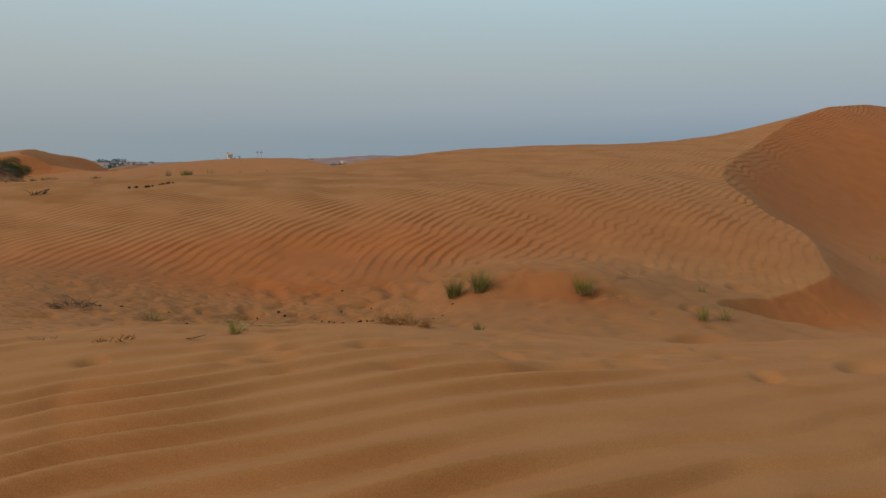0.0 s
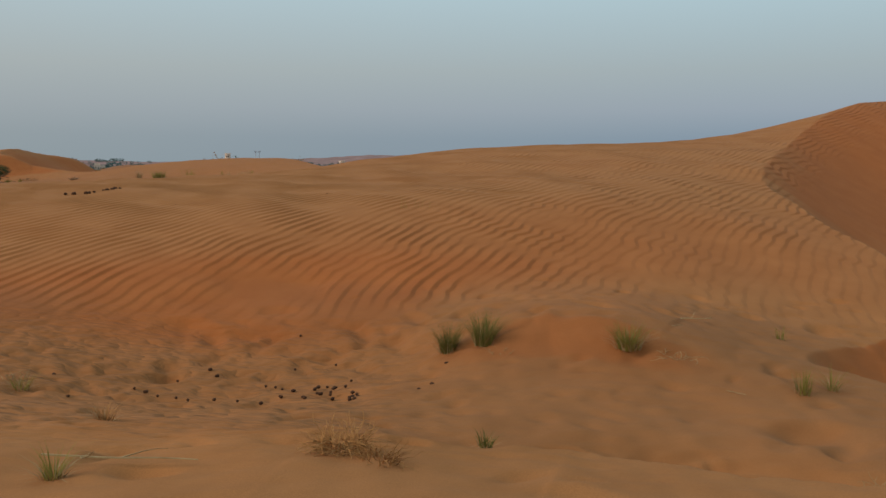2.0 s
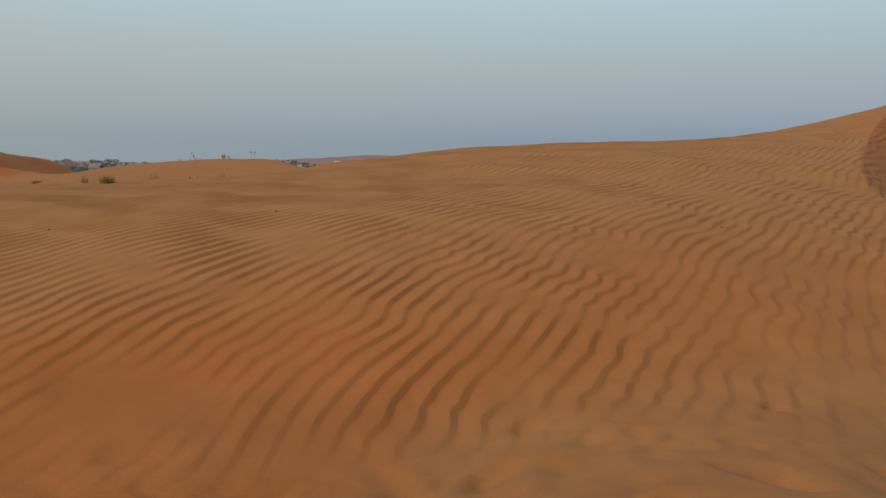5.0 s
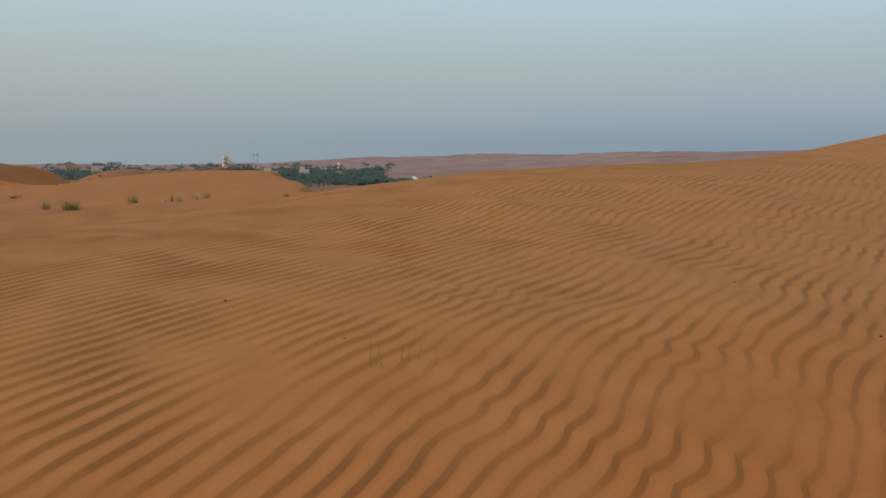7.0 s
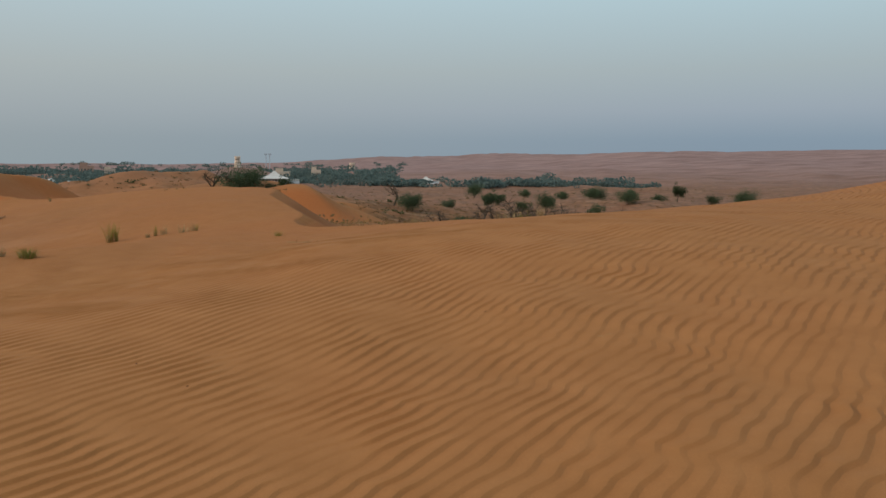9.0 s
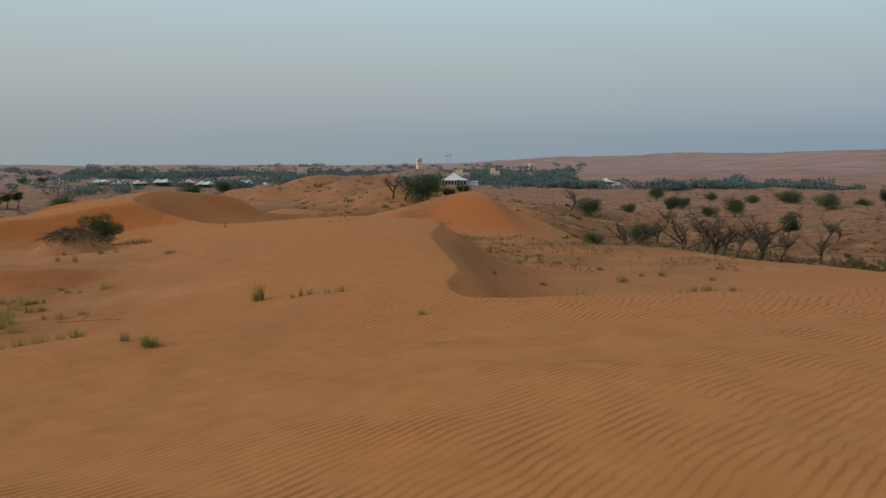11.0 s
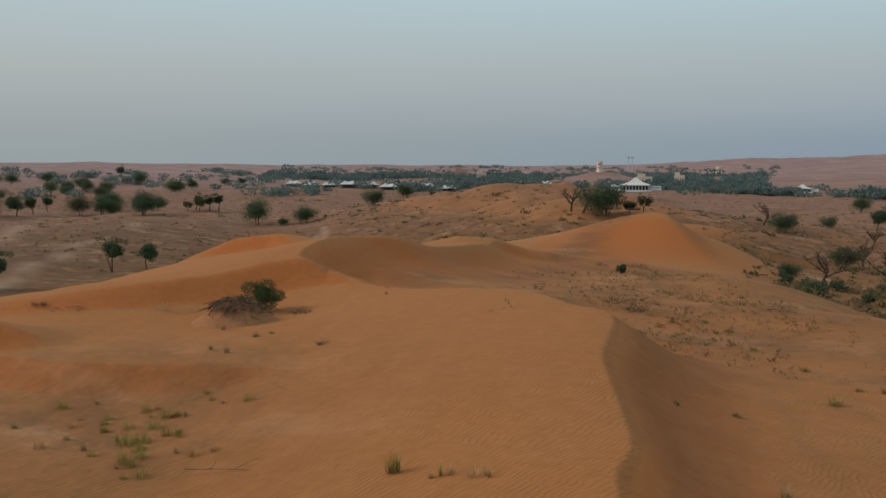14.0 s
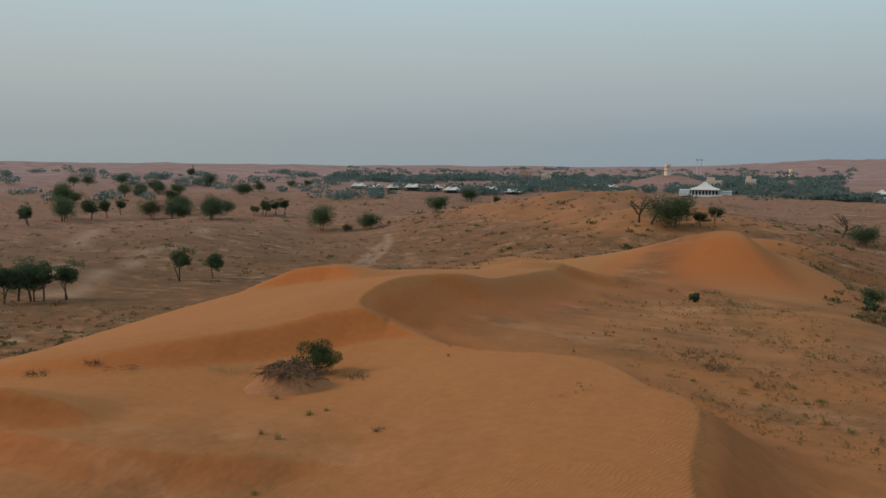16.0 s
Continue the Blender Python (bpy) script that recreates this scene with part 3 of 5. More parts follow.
def build_ground():
    ahead = graded((-0.2, 0.027), ((13, 1.0), (36, 1.003), (420, 1.014), (4300, 1.05)))
    behind = graded((0.2, 0.1), ((3000, 1.15),))
    ys = np.array([-b for b in behind[:0:-1]] + ahead)
    core = np.linspace(-1, 1, 561)
    # each row: an even core about the way, then steps that widen to the horizon on both sides
    half = 1.2 + 0.56 * np.clip(ys, 0, 400)
    step = half / 280
    count = 88
    k = np.arange(1, count + 1)
    X = []
    for h, s in zip(half, step):
        grow = 1.02
        for _ in range(40):  # growth that brings the last column to the horizon
            total = s * (grow ** count - 1) / (grow - 1)
            grow *= (4200 / total) ** (0.6 / count)
        wing = h + s * (grow ** k - 1) / (grow - 1)
        X.append(np.concatenate([-wing[::-1], core * h, wing]))
    X = np.array(X)
    Y = np.repeat(ys[:, None], X.shape[1], 1)
    Z, steep = relief(X, Y)
    slope_in = ease(np.gradient(Z, axis=0) / np.gradient(ys)[:, None], 0.10, 0.33) * (1 - ease(np.hypot(X, Y - 40), 110, 160))
    cell = np.maximum(half / 280, np.gradient(ys))[:, None] * np.ones_like(X)
    cell = np.where(np.abs(X) > half[:, None], 9.0, cell)
    real = (1 - ease(cell, 0.046, 0.062)) * ease(Y, -0.5, 0.5)
    slid = slumped(X, Y)
    hem = 1 - ease(Y, 3.6 - 0.12 * X, 4.6 - 0.12 * X)
    # fine relief only where it can show
    first, last = np.searchsorted(ys, (-1.0, 70.0))
    near = slice(first, last)
    x, y, hem_, cell_ = X[near], Y[near], hem[near], cell[near]
    turn_c, turn_s, crest = np.ones_like(X), np.zeros_like(X), np.zeros_like(X)
    ones, sines, strength = ripple_wave(x, y, slope_phase(x, y), 0.95 - 0.30 * ease(x, -0.8, 1.2), 51, 0.85)
    ones_, sines_, strength_ = ripple_wave(x, y, dune_phase(x, y), 1.1, 52, 1.5)
    here = hem_ > 0.5
    turn_c[near], turn_s[near] = np.where(here, ones_, ones), np.where(here, sines_, sines)
    patchy = np.clip(0.95 + 0.30 * waver(x, y, 1.3, 14), 0.3, 1.35)
    early = 1.7 * ease(hem_, 0.5, 0.8) * (1 - 0.70 * ease(x, -0.2, 1.6)) * (1 - 0.6 * ease(y, 2.9, 3.6)) * np.clip(strength_, 0, 1.2)
    later = (1 - 0.65 * ease(x, 0.4, 2.4) * (1 - ease(y, 9.5, 11.5))) * (1 - steep[near]) * (1 - slid[near]) * ease(y, 7.9, 8.7) * (1 - ease(hem_, 0.0, 0.5)) * np.clip(1.25 * strength, 0, 1.25)
    crest[near] = np.where(here, early, later) * patchy * (1 - ease(cell_, 0.060, 0.082))
    phase = np.arctan2(turn_s, turn_c) / (2 * math.pi) + 0.5
    Z = Z + (0.0090 + 0.011 * hem) * ripple_shape(phase) * crest * real - 0.035 * slid
    prints(X, ys, Z, 1.75)
    still = real * ease(Y, 3.4, 4.6) * (1 - ease(Y, 7.8, 8.6))
    Z[near] += still[near] * (0.006 * waver(x, y, 0.55, 21, 14) + 0.0035 * waver(x, 1.6 * y, 0.21, 22, 18))
    far_crest = (1 - real) * ease(Y, 20, 26) * (1 - ease(np.hypot(X + 8, Y - 30), 26, 48)) * (1 - steep) * (1 - slope_in)
    Z = Z + (1 - ease(np.hypot(X, Y - 20), 60, 120)) * 0.012 * waver(X, Y, 1.7, 6)
    n, m = X.shape
    mesh = bpy.data.meshes.new("ground")
    mesh.vertices.add(n * m)
    mesh.vertices.foreach_set("co", np.stack([X, Y, Z], -1).astype(np.float32).ravel())
    a = (np.arange(n - 1)[:, None] * m + np.arange(m - 1)[None]).ravel()
    quads = np.stack([a, a + 1, a + m + 1, a + m], -1).astype(np.int32)
    mesh.loops.add(quads.size)
    mesh.loops.foreach_set("vertex_index", quads.ravel())
    mesh.polygons.add(len(quads))
    mesh.polygons.foreach_set("loop_start", np.arange(0, quads.size, 4, dtype=np.int32))
    mesh.polygons.foreach_set("use_smooth", np.ones(len(quads), bool))
    mesh.update(calc_edges=True)
    away = np.hypot(X, Y - 40)
    fresh = np.clip(-0.12 * hem + slope_in * (0.9 - 0.45 * (1 - ease(Y, 7.4, 7.9))) + 0.28 * ease(away, 105, 150) * (1 - ease(away, 420, 600)) + 0.6 * steep + 0.6 * slid + 0.62 * np.exp(-(((Y - 8.95 - 0.14 * np.clip(X, -3, 3)) / 0.62) ** 2)) * (1 - ease(X, 0.4, 3.2)) * ease(X, -6, -4) + 0.28 * ease(Y, 19, 27) * (1 - ease(Y, 70, 100)) + 0.20 * ease(Y, 4.6, 5.6) * (1 - ease(Y, 8, 9)) * (1 - ease(X, 2.5, 3.5)) * ease(X, -13, -7) + swell(X, Y, -19, 131, 11, 0.9) + swell(X, Y, 0.85, 6.98, 0.5, 0.30), -0.3, 1)
    scrub = ease(-(Z - 0.012 * waver(X, Y, 9, 31)), 5.5, 9.5) * ease(away, 60, 100) * (1 - here_dune(X, Y))
    scrub = np.maximum(scrub, 0.40 * ease(away, 130, 175))
    scrub = np.maximum(scrub, ease(away, 260, 420))
    # the floor of the bowl is browner, with thin growth
    scrub = np.maximum(scrub, 0.50 * bowl_floor(X, Y) * np.clip(1 + 0.35 * waver(X, Y, 7, 33), 0.4, 1.3))
    # shade close behind the far crest, put into the colour as browner ground
    lee = lee_of(X, Y, CREST_FAR, SHUT_FAR)
    scrub = np.maximum(scrub, 0.30 * ease(lee, 0.15, 0.9) * (1 - ease(lee, 7, 16)) * (1 - ease(Y, 46, 60)) * (1 - ease(X, 2, 9)))
    # browner round the grassy near slope
    scrub = np.maximum(scrub, 0.65 * swell(X, Y, -18, 31, 7.5, 1.0))
    # the trodden hollow is tinted browner
    scrub = np.maximum(scrub, 0.30 * ease(Y + 0.3 * waver(X, Y, 2.6, 36), 4.6, 5.8) * (1 - ease(Y + 0.3 * waver(X, Y, 2.2, 37), 7.6, 8.6)) * (1 - ease(X, 1.6, 3.2)) * ease(X, -7.5, -3.5))
    worn = np.zeros_like(X)
    for way in TRACKS:
        for (ax, ay), (bx, by) in zip(way, way[1:]):
            lx, ly = bx - ax, by - ay
            u = np.clip(((X - ax) * lx + (Y - ay) * ly) / (lx * lx + ly * ly), 0, 1)
            worn = np.maximum(worn, 1 - ease(np.hypot(X - ax - u * lx, Y - ay - u * ly), 0.5, 1.7))
    growth = np.exp(-(((X + 185) / 110) ** 2) - ((Y - 145) / 85) ** 2) * 0.95 + 0.85 * np.exp(-(((X - 12) / 17) ** 2) - ((Y - 130) / 22) ** 2)
    # share of painted haze, growing with distance
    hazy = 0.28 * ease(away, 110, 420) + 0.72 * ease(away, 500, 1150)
    loose = ease(Y, 4.3 - 0.1 * X, 5.4) * (1 - ease(Y + 0.05 * X, 7.5, 8.4)) * (1 - ease(X, -0.7, 0.5)) * (1 - ease(X, 2.6, 3.4)) * ease(X, -8.5, -5) * (1 - steep) * (1 - swell(X, Y, 0.85, 7.05, 0.7, 1.0))
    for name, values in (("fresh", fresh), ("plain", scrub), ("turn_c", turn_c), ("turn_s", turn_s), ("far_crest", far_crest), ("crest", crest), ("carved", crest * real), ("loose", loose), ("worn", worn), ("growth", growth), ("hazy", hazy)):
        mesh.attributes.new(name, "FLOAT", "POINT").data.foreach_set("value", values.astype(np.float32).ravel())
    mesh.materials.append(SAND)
    return tagged(new("ground", mesh), "wind-rippled orange desert sand dunes sinking to a scrubby plain", "ground", kind="structure")


build_ground()

# ---- kinds of things ----
LEAF_DARK = speckled("leaf_dark", (0.050, 0.074, 0.034), (0.100, 0.128, 0.058), 3.0, 0.7, 0.1, leafy=0.45)
LEAF_BUSH = speckled("leaf_bush", (0.040, 0.058, 0.020), (0.095, 0.118, 0.042), 4.0, 0.75, 0.1, leafy=0.45)
# leaves of the distant woods: haze put into the colour, paler and bluer
LEAF_HAZED = speckled("leaf_hazed", (0.108, 0.148, 0.132), (0.155, 0.198, 0.172), 0.8, 0.95, 0.1, leafy=0.45)
BARK = speckled("bark", (0.055, 0.038, 0.026), (0.140, 0.098, 0.066), 9.0, 0.9, 0.6, 0.02)
DEAD_WOOD = speckled("dead_wood", (0.072, 0.042, 0.024), (0.190, 0.118, 0.066), 24.0, 0.9, 0.5, 0.006)
DRY_TWIG = speckled("dry_twig", (0.260, 0.112, 0.032), (0.470, 0.240, 0.080), 30.0, 0.85, 0.3, 0.003)
STRAW = speckled("straw", (0.260, 0.170, 0.075), (0.440, 0.310, 0.150), 30.0, 0.8, 0.2, 0.002)
BLADE_GREEN = speckled("blade_green", (0.105, 0.097, 0.020), (0.255, 0.218, 0.054), 12.0, 0.65, 0.1, 0.002, leafy=0.45)
BLADE_YELLOW = speckled("blade_yellow", (0.190, 0.155, 0.028), (0.360, 0.285, 0.068), 12.0, 0.7, 0.1, 0.002, leafy=0.45)
DUNG = speckled("dung", (0.042, 0.018, 0.009), (0.100, 0.045, 0.021), 120.0, 1.0, 0.8, 0.003)
CANVAS = speckled("canvas", (0.50, 0.46, 0.40), (0.62, 0.58, 0.52), 0.8, 0.8, 0.1)
WHITE_WALL = speckled("white_wall", (0.56, 0.56, 0.55), (0.72, 0.72, 0.70), 0.6, 0.8, 0.1)
PLASTER = speckled("plaster", (0.60, 0.45, 0.33), (0.72, 0.56, 0.43), 0.5, 0.9, 0.3)
TENT_WALL = speckled("tent_wall", (0.20, 0.16, 0.12), (0.32, 0.26, 0.20), 0.8, 0.9, 0.1)
TERRACOTTA = speckled("terracotta", (0.44, 0.25, 0.18), (0.54, 0.33, 0.24), 0.5, 0.9, 0.2)
DARK_OPENING = speckled("dark_opening", (0.02, 0.022, 0.024), (0.05, 0.05, 0.05), 2.0, 0.4, 0.0)
STEEL = speckled("galvanised_steel", (0.36, 0.38, 0.40), (0.50, 0.52, 0.54), 3.0, 0.5, 0.1)


def mesh_of(name, verts, faces, mat, smooth=False):
    me = bpy.data.meshes.new(name)
    me.from_pydata([tuple(v) for v in verts], [], [tuple(f) for f in faces])
    me.materials.append(mat)
    if smooth:
        me.polygons.foreach_set("use_smooth", [True] * len(me.polygons))
    me.update()
    return me


def part(name, made, mat, parent=None, label="", smooth=False):
    """Links vertices and faces as one mesh object, under a thing or under a part."""
    ob = new(name, mesh_of(name, *made, mat, smooth))
    ob.parent = parent
    return tagged(ob, label)


def joined(*pieces):
    verts, faces = [], []
    for v, f in pieces:
        n = len(verts)
        verts.extend(v)
        faces.extend(tuple(i + n for i in q) for q in f)
    return verts, faces


def tube(points, radii, sides=4):
    """A tapering round branch along the points."""
    pts = [Vector(p) for p in points]
    verts, faces = [], []
    for k, (p, r) in enumerate(zip(pts, radii)):
        way = (pts[min(k + 1, len(pts) - 1)] - pts[max(k - 1, 0)]).normalized()
        a = way.orthogonal().normalized()
        b = way.cross(a)
        for s in range(sides):
            t = 2 * math.pi * s / sides
            verts.append(p + r * (math.cos(t) * a + math.sin(t) * b))
    for k in range(len(pts) - 1):
        for s in range(sides):
            i, j = k * sides + s, k * sides + (s + 1) % sides
            faces.append((i, j, j + sides, i + sides))
    faces.append(tuple(range(sides))[::-1])
    faces.append(tuple(range((len(pts) - 1) * sides, len(pts) * sides)))
    return verts, faces


def wander(rnd, start, way, length, steps, sway, sag=0.0):
    """A crooked line."""
    p, way, pts = Vector(start), Vector(way).normalized(), [Vector(start)]
    for _ in range(steps):
        way = (way + Vector((rnd.uniform(-1, 1), rnd.uniform(-1, 1), rnd.uniform(-1, 1) - sag)) * sway).normalized()
        p = p + way * (length / steps)
        pts.append(p)
    return pts


def taper(thick, thin, n):
    return [thick + (thin - thick) * k / (n - 1) for k in range(n)]


def blades(rnd, count, height, foot, lean, width):
    """Grass blades: narrow curved strips that rise from a tight foot and spread."""
    verts, faces = [], []
    for _ in range(count):
        a, r = rnd.uniform(0, 2 * math.pi), foot * math.sqrt(rnd.random())
        tilt, tall = lean * rnd.uniform(0.15, 1.0), height * rnd.uniform(0.55, 1.05)
        ax = a + rnd.uniform(-0.6, 0.6)
        base, n = Vector((r * math.cos(a), r * math.sin(a), -0.02)), len(verts)
        side = Vector((-math.sin(ax + rnd.uniform(-0.9, 0.9)), math.cos(ax), 0)) * width * rnd.uniform(0.6, 1.1)
        for k in range(4):
            u = k / 3
            out_ = tall * tilt * (0.35 * u + 0.65 * u * u)
            p = base + Vector((math.cos(ax) * out_, math.sin(ax) * out_, tall * u * (1 - 0.28 * tilt * u)))
            w = side * (1 - 0.88 * u)
            verts += [p - w, p + w]
        faces += [(n + 2 * k, n + 2 * k + 1, n + 2 * k + 3, n + 2 * k + 2) for k in range(3)]
    return verts, faces


def leaves(rnd, centres, count, size):
    """Small leaf clumps scattered through round masses (x, y, z, radius, flatness)."""
    verts, faces = [], []
    weight = [c[3] ** 2 for c in centres]
    for cx, cy, cz, r, flat in rnd.choices(centres, weight, k=count):
        d = Vector((rnd.gauss(0, 1), rnd.gauss(0, 1), rnd.gauss(0, 1))).normalized() * r * (0.35 + 0.65 * rnd.random() ** 0.5) * rnd.uniform(0.85, 1.12)
        p = Vector((cx + d.x, cy + d.y, cz + d.z * flat))
        a = Vector((rnd.gauss(0, 1), rnd.gauss(0, 1), rnd.gauss(0, 0.7))).normalized()
        b = a.orthogonal().normalized() * size * rnd.uniform(0.35, 0.7)
        a = a * size * rnd.uniform(0.6, 1.2)
        n = len(verts)
        verts += [p - a, p + b * 0.9, p + a, p - b + Vector((0, 0, size * 0.2))]
        faces.append((n, n + 1, n + 2, n + 3))
    return verts, faces


def box(cx, cy, z0, sx, sy, sz, shrink=1.0):
    v = [(cx + i * sx / 2 * s, cy + j * sy / 2 * s, z) for z, s in ((z0, 1.0), (z0 + sz, shrink)) for j in (-1, 1) for i in (-1, 1)]
    return v, [(0, 2, 3, 1), (4, 5, 7, 6), (0, 1, 5, 4), (2, 6, 7, 3), (0, 4, 6, 2), (1, 3, 7, 5)]


def on_ground(x, y, turn=0.0, size=1.0, sink=0.0):
    return pose(x, y, ground_height(x, y) - sink, 0, 0, turn) @ Matrix.Scale(size, 4)


# ---- grasses, twigs, droppings ----


def grass_tuft(rnd, label, green, count, height, foot, lean, dry=0.25, width=0.0022):
    ob = part("grass_tuft", blades(rnd, count, height, foot, lean, width), green)
    part("straw_fringe", blades(rnd, max(6, int(count * dry)), height * 0.72, foot * 1.25, lean * 1.7, width), STRAW, ob, "bleached straw blades at the foot")["kind"] = "stuff"
    return tagged(ob, label, "grass")


def twig_heap(rnd, name, label, category, mat, count, wide, tall, thick, steps=5, reach=0.42):
    """A loose tangle of crooked dead twigs lying on the sand."""
    ob, rest = new(name), []
    for k in range(count):
        a, r = rnd.uniform(0, 6.3), wide * 0.5 * math.sqrt(rnd.random())
        up = rnd.uniform(0.0, 0.9) if k % 3 else rnd.uniform(0.6, 1.6)
        start = (r * math.cos(a) * 0.8, r * math.sin(a) * 0.5, rnd.uniform(-0.02, 0.25) * tall)
        pts = wander(rnd, start, (math.cos(a + rnd.uniform(-1, 1)), math.sin(a + rnd.uniform(-1, 1)) * 0.6, up), wide * rnd.uniform(0.15, reach), steps, 0.5, 0.15)
        for p in pts:
            p.z = min(max(p.z, -0.01), tall * rnd.uniform(0.8, 1.1))
        t = thick * rnd.uniform(0.5, 1.2)
        twig = tube(pts, taper(t, t * 0.3, len(pts)), 3)
        if k < 14:
            part("twig", twig, mat, ob)
        else:
            rest.append(twig)
    if rest:
        part("twig_tangle", joined(*rest), mat, ob)["kind"] = "stuff"
    return tagged(ob, label, category)


def straw_stalk(rnd, label, length, thick=0.003, forks=2, mat=None):
    a = wander(rnd, (-length / 2, 0, thick), (1, 0.1, 0.05), length, 8, 0.10, 0.0)
    for p in a:
        p.z = max(thick, p.z * 0.5)
    ob = part("stalk", tube(a, taper(thick, thick * 0.5, len(a)), 4), mat or STRAW)
    for k in range(forks):
        start = a[2 + 2 * k]
        b = wander(rnd, start, (0.7, rnd.choice((-1, 1)) * 0.8, 0.25), length * 0.28, 4, 0.25)
        part("side_shoot", tube(b, taper(thick * 0.7, thick * 0.3, len(b)), 3), mat or STRAW, ob)
    return tagged(ob, label, "stalk")


def pebble_mesh(rnd, name, mat, size, flat=0.8):
    bm = bmesh.new()
    bmesh.ops.create_icosphere(bm, subdivisions=2, radius=size)
    k = [rnd.uniform(0, 6.3) for _ in range(3)]
    for v in bm.verts:
        d = v.co.normalized()
        v.co *= 1 + 0.14 * math.sin(3 * d.x + k[0]) + 0.12 * math.sin(4 * d.y + k[1]) + 0.08 * math.sin(5 * d.z + k[2])
        v.co.z *= flat
    me = bpy.data.meshes.new(name)
    bm.to_mesh(me)
    bm.free()
    me.materials.append(mat)
    me.polygons.foreach_set("use_smooth", [True] * len(me.polygons))
    return me


# ---- bushes and trees ----


def leafy_bush(rnd, label, wide, tall, count, leaf, mat, name="bush"):
    centres = []
    for _ in range(12):
        a, r = rnd.uniform(0, 6.3), wide * 0.36 * rnd.random() ** 0.5
        rad = wide * rnd.uniform(0.11, 0.20)
        centres.append((r * math.cos(a), r * math.sin(a) * 0.8, tall * rnd.uniform(0.12, 0.82), rad, min(1.1, tall / wide * 1.4)))
    ob = new(name)
    part("foliage", leaves(rnd, centres, count, leaf), mat, ob)
    for cx, cy, cz, r, _ in centres[:6]:
        pts = wander(rnd, (cx * 0.2, cy * 0.2, -0.05 * tall), (cx, cy, cz * 1.2), math.hypot(cx, cy, cz), 4, 0.18)
        part("stem", tube(pts, taper(0.022 * tall, 0.007 * tall, len(pts))), BARK, ob)
    return tagged(ob, label, "bush")


def leafy_tree(rnd, label, tall, wide, bole, stems, count, leaf, mat, lean=0.12):
    """Desert tree: crooked stems, forking limbs, a ragged crown of leaf clumps with gaps."""
    ob = new("tree")
    centres, wood = [], []
    for s in range(stems):
        a = rnd.uniform(0, 6.3)
        base = (0.05 * tall * math.cos(a) * (stems > 1), 0.05 * tall * math.sin(a) * (stems > 1), -0.15)
        trunk = wander(rnd, base, (math.cos(a) * lean, math.sin(a) * lean, 1), tall * bole + 0.3, 5, 0.10)
        thick = tall * rnd.uniform(0.020, 0.028) / (1 + 0.25 * (stems - 1))
        part("trunk", tube(trunk, taper(thick, thick * 0.7, len(trunk)), 6), BARK, ob)
        for _ in range(max(3, 7 - 2 * stems)):
            b = rnd.uniform(0, 6.3)
            limb = wander(rnd, trunk[-1], (math.cos(b), math.sin(b), rnd.uniform(0.5, 1.3)), tall * (1 - bole) * rnd.uniform(0.4, 0.75), 4, 0.2)
            wood.append(tube(limb, taper(thick * 0.6, thick * 0.15, len(limb)), 4))
            for q, r in ((limb[-1], 0.14), (limb[3], 0.13), (limb[2], 0.12)):
                for _ in range(3):
                    d = [rnd.gauss(0, 0.11 * wide) for _ in range(3)]
                    centres.append((q.x + d[0], q.y + d[1], q.z + d[2] * 0.6, wide * r * rnd.uniform(0.6, 1.25), 0.8))
    part("limb_crown", joined(*wood), BARK, ob)["kind"] = "stuff"
    reach = max(math.hypot(c[0], c[1]) + c[3] for c in centres)
    centres = [(x * wide / 2 / reach, y * wide / 2 / reach, z, r, f) for x, y, z, r, f in centres]
    top = max(c[2] + c[3] * c[4] for c in centres)
    centres = [(x, y, tall * bole * 0.9 + (z - tall * bole * 0.9) * (tall * (1 - bole)) / max(0.2, top - tall * bole), r, f) for x, y, z, r, f in centres]
    part("crown", leaves(rnd, centres, count, leaf), mat, ob)
    return tagged(ob, label, "tree")


def bare_tree(rnd, label, tall, spread, lean=(0.1, 0.0)):
    """A leafless tree: trunk, limbs and fine twigs."""
    ob = new("bare_tree")
    trunk = wander(rnd, (0, 0, -0.2), (lean[0], lean[1], 1), tall * 0.45, 5, 0.16)
    thick = tall * 0.040
    part("trunk", tube(trunk, taper(thick, thick * 0.65, len(trunk)), 6), BARK, ob)
    twigs = []
    for k in range(6):
        a = rnd.uniform(0, 6.3)
        limb = wander(rnd, trunk[-1 - k % 3], (math.cos(a) * spread, math.sin(a) * spread, rnd.uniform(0.5, 1.3)), tall * rnd.uniform(0.35, 0.6), 6, 0.28)
        part("limb", tube(limb, taper(thick * 0.5, thick * 0.16, len(limb)), 4), BARK, ob)
        for q in limb[2:]:
            for _ in range(6):
                b = rnd.uniform(0, 6.3)
                t = wander(rnd, q, (math.cos(b), math.sin(b), rnd.uniform(0.0, 1.2)), tall * rnd.uniform(0.08, 0.2), 3, 0.3)
                twigs.append(tube(t, taper(thick * 0.15, thick * 0.06, len(t)), 3))
    part("twig_crown", joined(*twigs), BARK, ob)["kind"] = "stuff"
    return tagged(ob, label, "tree")

# ---- the hollow before the first slope ----
rnd = random.Random(5)


def settle(ob, x, y, turn=0.0, size=1.0, sink=0.0):
    ob.matrix_world = on_ground(x, y, turn, size, sink)
    return ob


